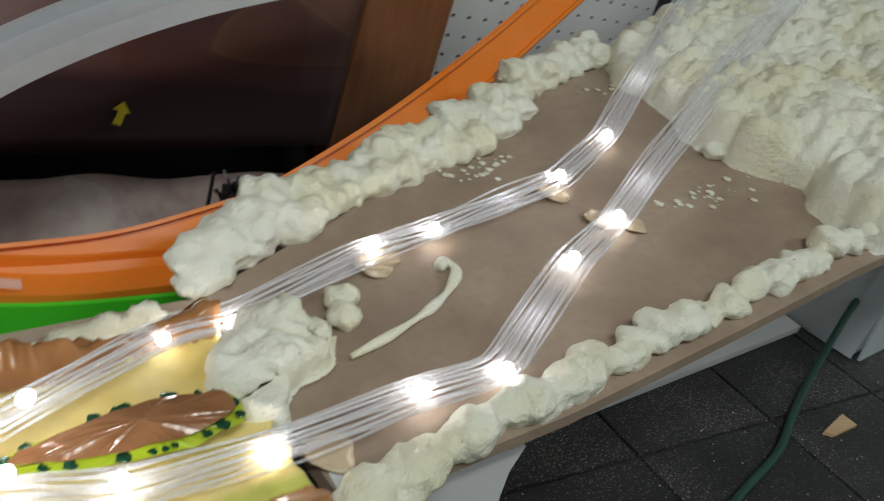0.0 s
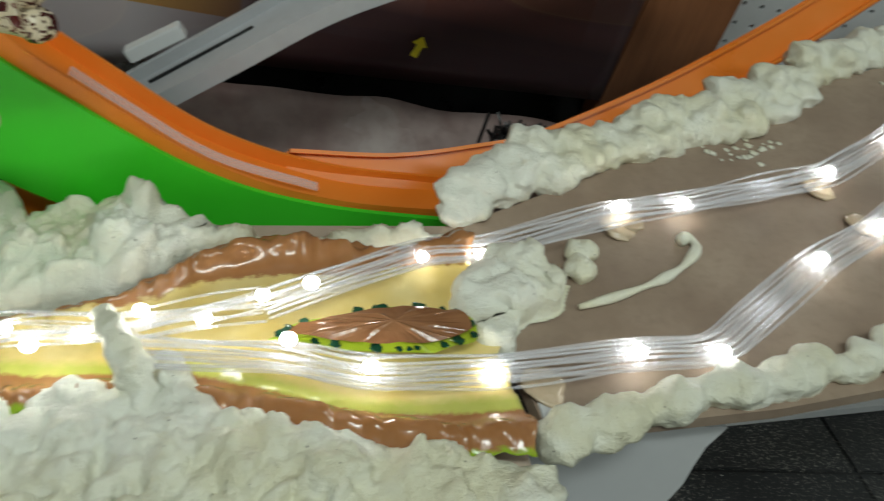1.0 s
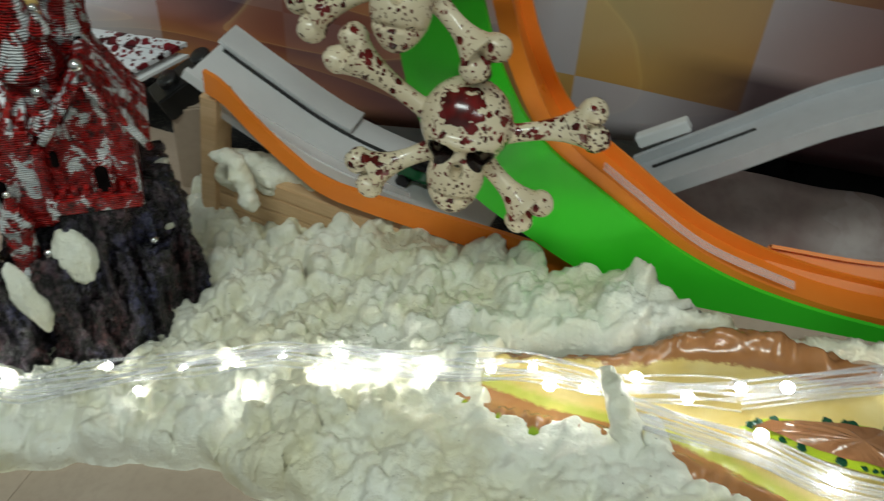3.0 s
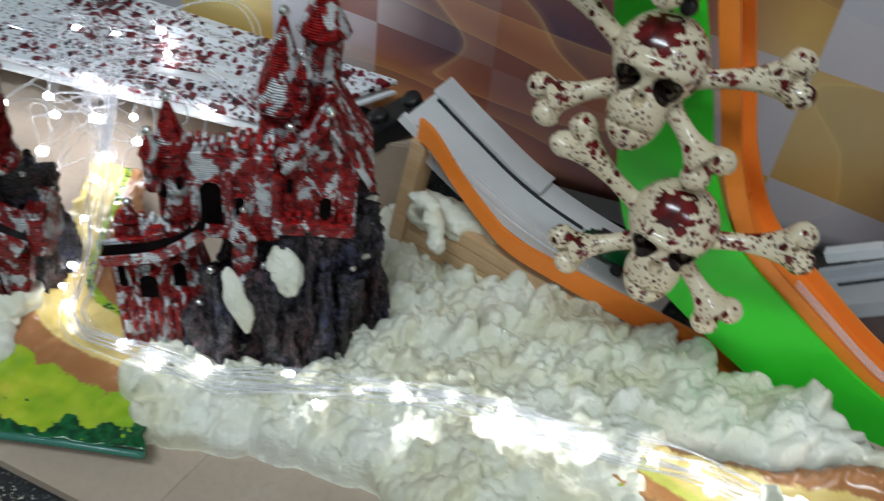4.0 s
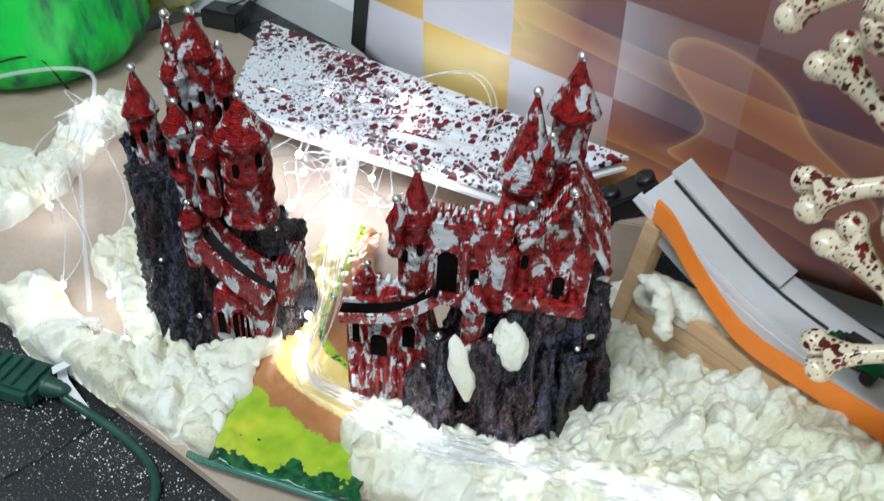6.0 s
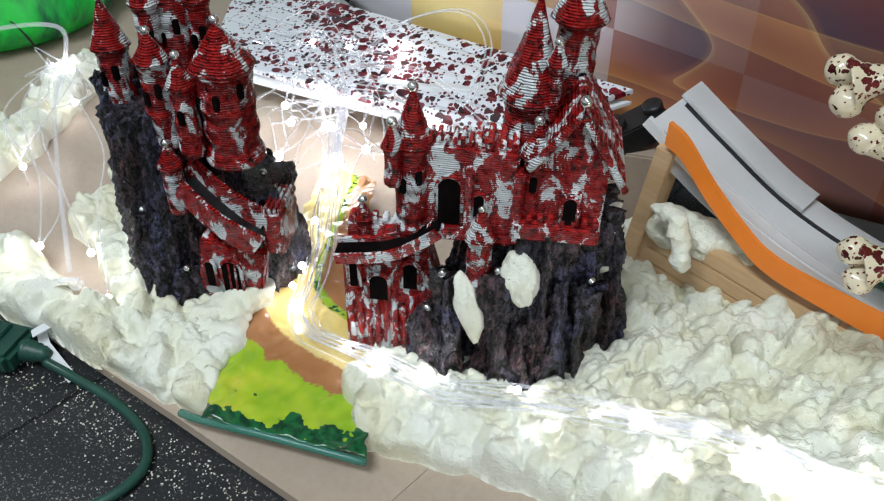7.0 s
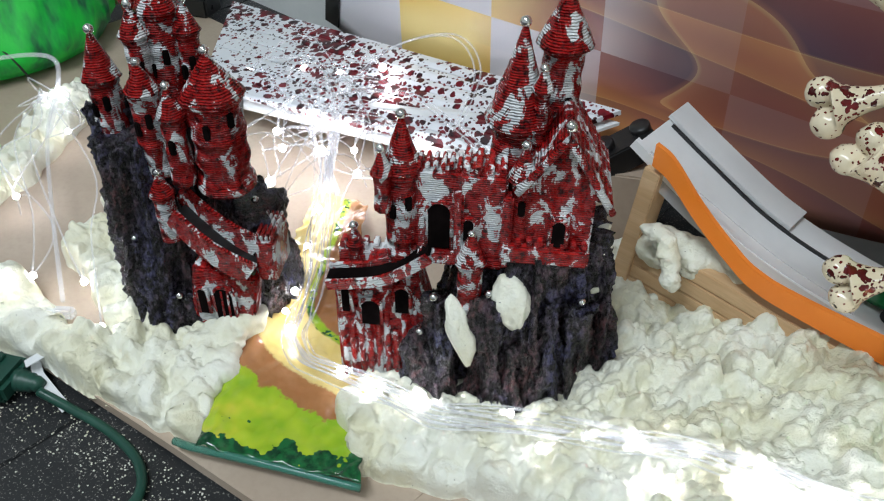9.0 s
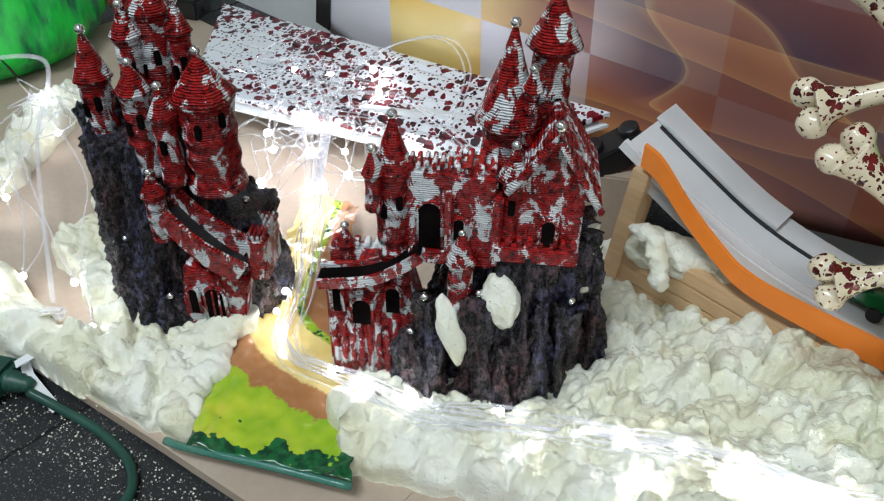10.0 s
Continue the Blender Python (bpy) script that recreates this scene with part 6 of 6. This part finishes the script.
for pts in ([(-1.33, 0.70, 0.035), (-1.25, 0.74, 0.09), (-1.22, 0.79, 0.16), (-1.21, 0.82, 0.24)], [(-1.31, 0.70, 0.03), (-1.27, 0.76, 0.08), (-1.31, 0.80, 0.14), (-1.26, 0.82, 0.22)], [(-1.36, 0.78, 0.24), (-1.40, 0.77, 0.15), (-1.33, 0.77, 0.10), (-1.28, 0.80, 0.18), (-1.24, 0.82, 0.25)]):
    cord("thin_wire", pts, 0.0016, "thin black wire hanging in front of the white wall", M_BLACK)
cord("thin_wire", [(-1.13, 0.82, 0.105), (-1.03, 0.82, 0.085), (-0.93, 0.82, 0.065), (-0.80, 0.82, 0.062)], 0.0022, "black wire lying on the white ledge", M_BLACK)

# black brick toy block beside the ramp
brick_ = thing("toy_block", "black plastic toy block with round studs", "toy block", (-0.438, 0.640, 0.12), turn=55)
bm = bmesh.new()
box(bm, 0.075, 0.034, 0.03, pose(0, 0, 0, 0, -25, 0), 0.002)
part("body", bm, M_BLACK, brick_)
for k in (-1, 1):
    bm = bmesh.new()
    lathe(bm, [(0.011, 0), (0.011, 0.008), (0.0095, 0.0095)], 18)
    bmesh.ops.transform(bm, verts=bm.verts, matrix=pose(k * 0.019, 0, 0.015 + k * 0.008, 0, -25, 0))
    part("stud", bm, M_BLACK, brick_, "", True)
bm = bmesh.new()
box(bm, 0.05, 0.05, 0.105, pose(-0.435, 0.645, 0.052, 0, 0, 30), 0.002)
tagged(part("wood_block", bm, M_KRAFT), "tan board block under the black toy block", "block")

# foam drip on the pine beam and foam by the house
lumpy("foam_drip", [([(-0.338, 0.528, 0.128), (-0.318, 0.524, 0.130)], 0.007, 0.010, 5), ([(-0.318, 0.521, 0.128), (-0.308, 0.516, 0.112), (-0.299, 0.511, 0.094)], 0.0070, 0.0085, 16)], 51, "long drip of cream foam over the pine beam")
lumpy("foam_fill", [([(-0.345, 0.560, 0.085), (-0.30, 0.566, 0.088), (-0.26, 0.568, 0.074), (-0.20, 0.565, 0.068)], 0.014, 0.023, 16)], 63, "lumps of cream foam packed under the launch ramp")
lumpy("foam_lump", [([(-0.640, 0.205, 0.006), (-0.612, 0.215, 0.012), (-0.606, 0.238, 0.018), (-0.612, 0.262, 0.026)], 0.015, 0.021, 14)], 67, "heap of cream foam against the tall castle's foot")
lumpy("foam_stick", [([(-0.292, 0.262, 0.004), (-0.25, 0.258, 0.004), (-0.212, 0.262, 0.004)], 0.005, 0.0075, 15)], 59, "loose stick of cream foam lying on the board")
lumpy("foam_drip", [([(-0.345, 0.45, 0.17), (-0.340, 0.445, 0.14), (-0.335, 0.44, 0.115)], 0.005, 0.008, 8)], 53, "thin drip of cream foam beside the house")
lumpy("foam_finger", [([(0.067, 0.317, course(0.067) + 0.020), (0.062, 0.327, course(0.062) + 0.031), (0.054, 0.338, course(0.054) + 0.040), (0.044, 0.362, course(0.044) + 0.042)], 0.0065, 0.0105, 9)], 57, "finger of cream foam hooked over the light wires")

lumpy("foam_string", [(on_course([(0.078, 0.338), (0.084, 0.325), (0.090, 0.312), (0.098, 0.300), (0.112, 0.288), (0.120, 0.278)], 0.018), 0.0065, 0.0105, 10)], 61, "string of smooth foam beads over the paper's brown edge")
# green toy car behind the skulls
M_CARGREEN = surface("green_enamel", (0.006, 0.10, 0.03), (0.01, 0.16, 0.05), 0.18, bump=0.05)
car = thing("toy_car", "dark green shiny toy car on the launch ramp", "toy car", (-0.155, 0.592, 0.112), turn=-5)
bm = bmesh.new()
box(bm, 0.06, 0.028, 0.013, pose(0, 0, 0.012), 0.005)
part("body", bm, M_CARGREEN, car, "", True)
bm = bmesh.new()
box(bm, 0.028, 0.022, 0.012, pose(-0.004, 0, 0.022), 0.005)
part("cabin", bm, M_BLACK, car, "dark windows")
for sx in (-0.019, 0.019):
    for sy in (-0.014, 0.014):
        bm = bmesh.new()
        lathe(bm, [(0.0065, -0.003), (0.0065, 0.003)], 16)
        bmesh.ops.transform(bm, verts=bm.verts, matrix=pose(sx, sy, 0.0065, 90, 0, 0))
        part("wheel", bm, M_BLACK, car)

# behind the curved track: cloudy film, dark tuft, yellow arrow mark
bm = bmesh.new()
grid = []
for i in range(40):
    row = []
    for j in range(14):
        x, g = 0.05 + 0.50 * i / 39, j / 13
        y = 0.60 + 0.125 * g
        z = 0.02 + 0.105 * g ** 0.7 + 0.008 * noise.noise(Vector((x * 14, g * 3, 2))) + 0.02 * i / 39
        row.append(bm.verts.new((x, y, z)))
    grid.append(row)
for i in range(39):
    for j in range(13):
        bm.faces.new((grid[i][j], grid[i + 1][j], grid[i + 1][j + 1], grid[i][j + 1]))
M_SHEET = surface("pinkish_film", (0.20, 0.13, 0.12), (0.36, 0.30, 0.28), 0.22, coarse=9, fine=60, bump=0.2)
ob = part("plastic_sheet", bm, M_SHEET, None, "", True)
sol = ob.modifiers.new("thickness", "SOLIDIFY")
sol.thickness = 0.001
tagged(ob, "glossy pinkish plastic sheet lying below the banner", "sheet")
bm = bmesh.new()
v = [bm.verts.new((x, y, z)) for y in (0, 0.0012) for x, z in ((-0.010, -0.016), (0.0, -0.020), (0.006, -0.002), (0.012, -0.003), (0.004, 0.014), (-0.010, 0.004), (-0.003, 0.001))]
bm.faces.new(v[:7])
bm.faces.new(v[7:][::-1])
for i in range(7):
    bm.faces.new((v[i], v[i + 7], v[(i + 1) % 7 + 7], v[(i + 1) % 7]))
bmesh.ops.recalc_face_normals(bm, faces=bm.faces)
M_YELLOW = surface("yellow_sticker", (0.75, 0.62, 0.03), (0.80, 0.68, 0.05), 0.35, bump=0.05)
ob = tagged(part("arrow_sticker", bm, M_YELLOW), "small yellow arrow sticker on the dark vinyl", "sticker")
ob.matrix_basis = pose(0.274, 0.733, 0.192, 0, -4, 0) @ Matrix.Scale(0.66, 4)
bm = bmesh.new()
rng = random.Random(12)
for k in range(70):
    a, t = rng.uniform(0, 6.28), rng.uniform(0.2, 1)
    o = Vector((0.345 + rng.gauss(0, 0.012), 0.612 + rng.gauss(0, 0.006), 0.168))
    d = Vector((math.cos(a) * t, math.sin(a) * t * 0.6, rng.uniform(0.4, 1.2))).normalized() * rng.uniform(0.015, 0.032)
    tube(bm, [o, o + d * 0.6, o + d + Vector((0, 0, -0.004))], 0.0016, 4)
tagged(part("bristle_tuft", bm, M_BLACK), "dark tuft of bristles behind the track", "tuft")
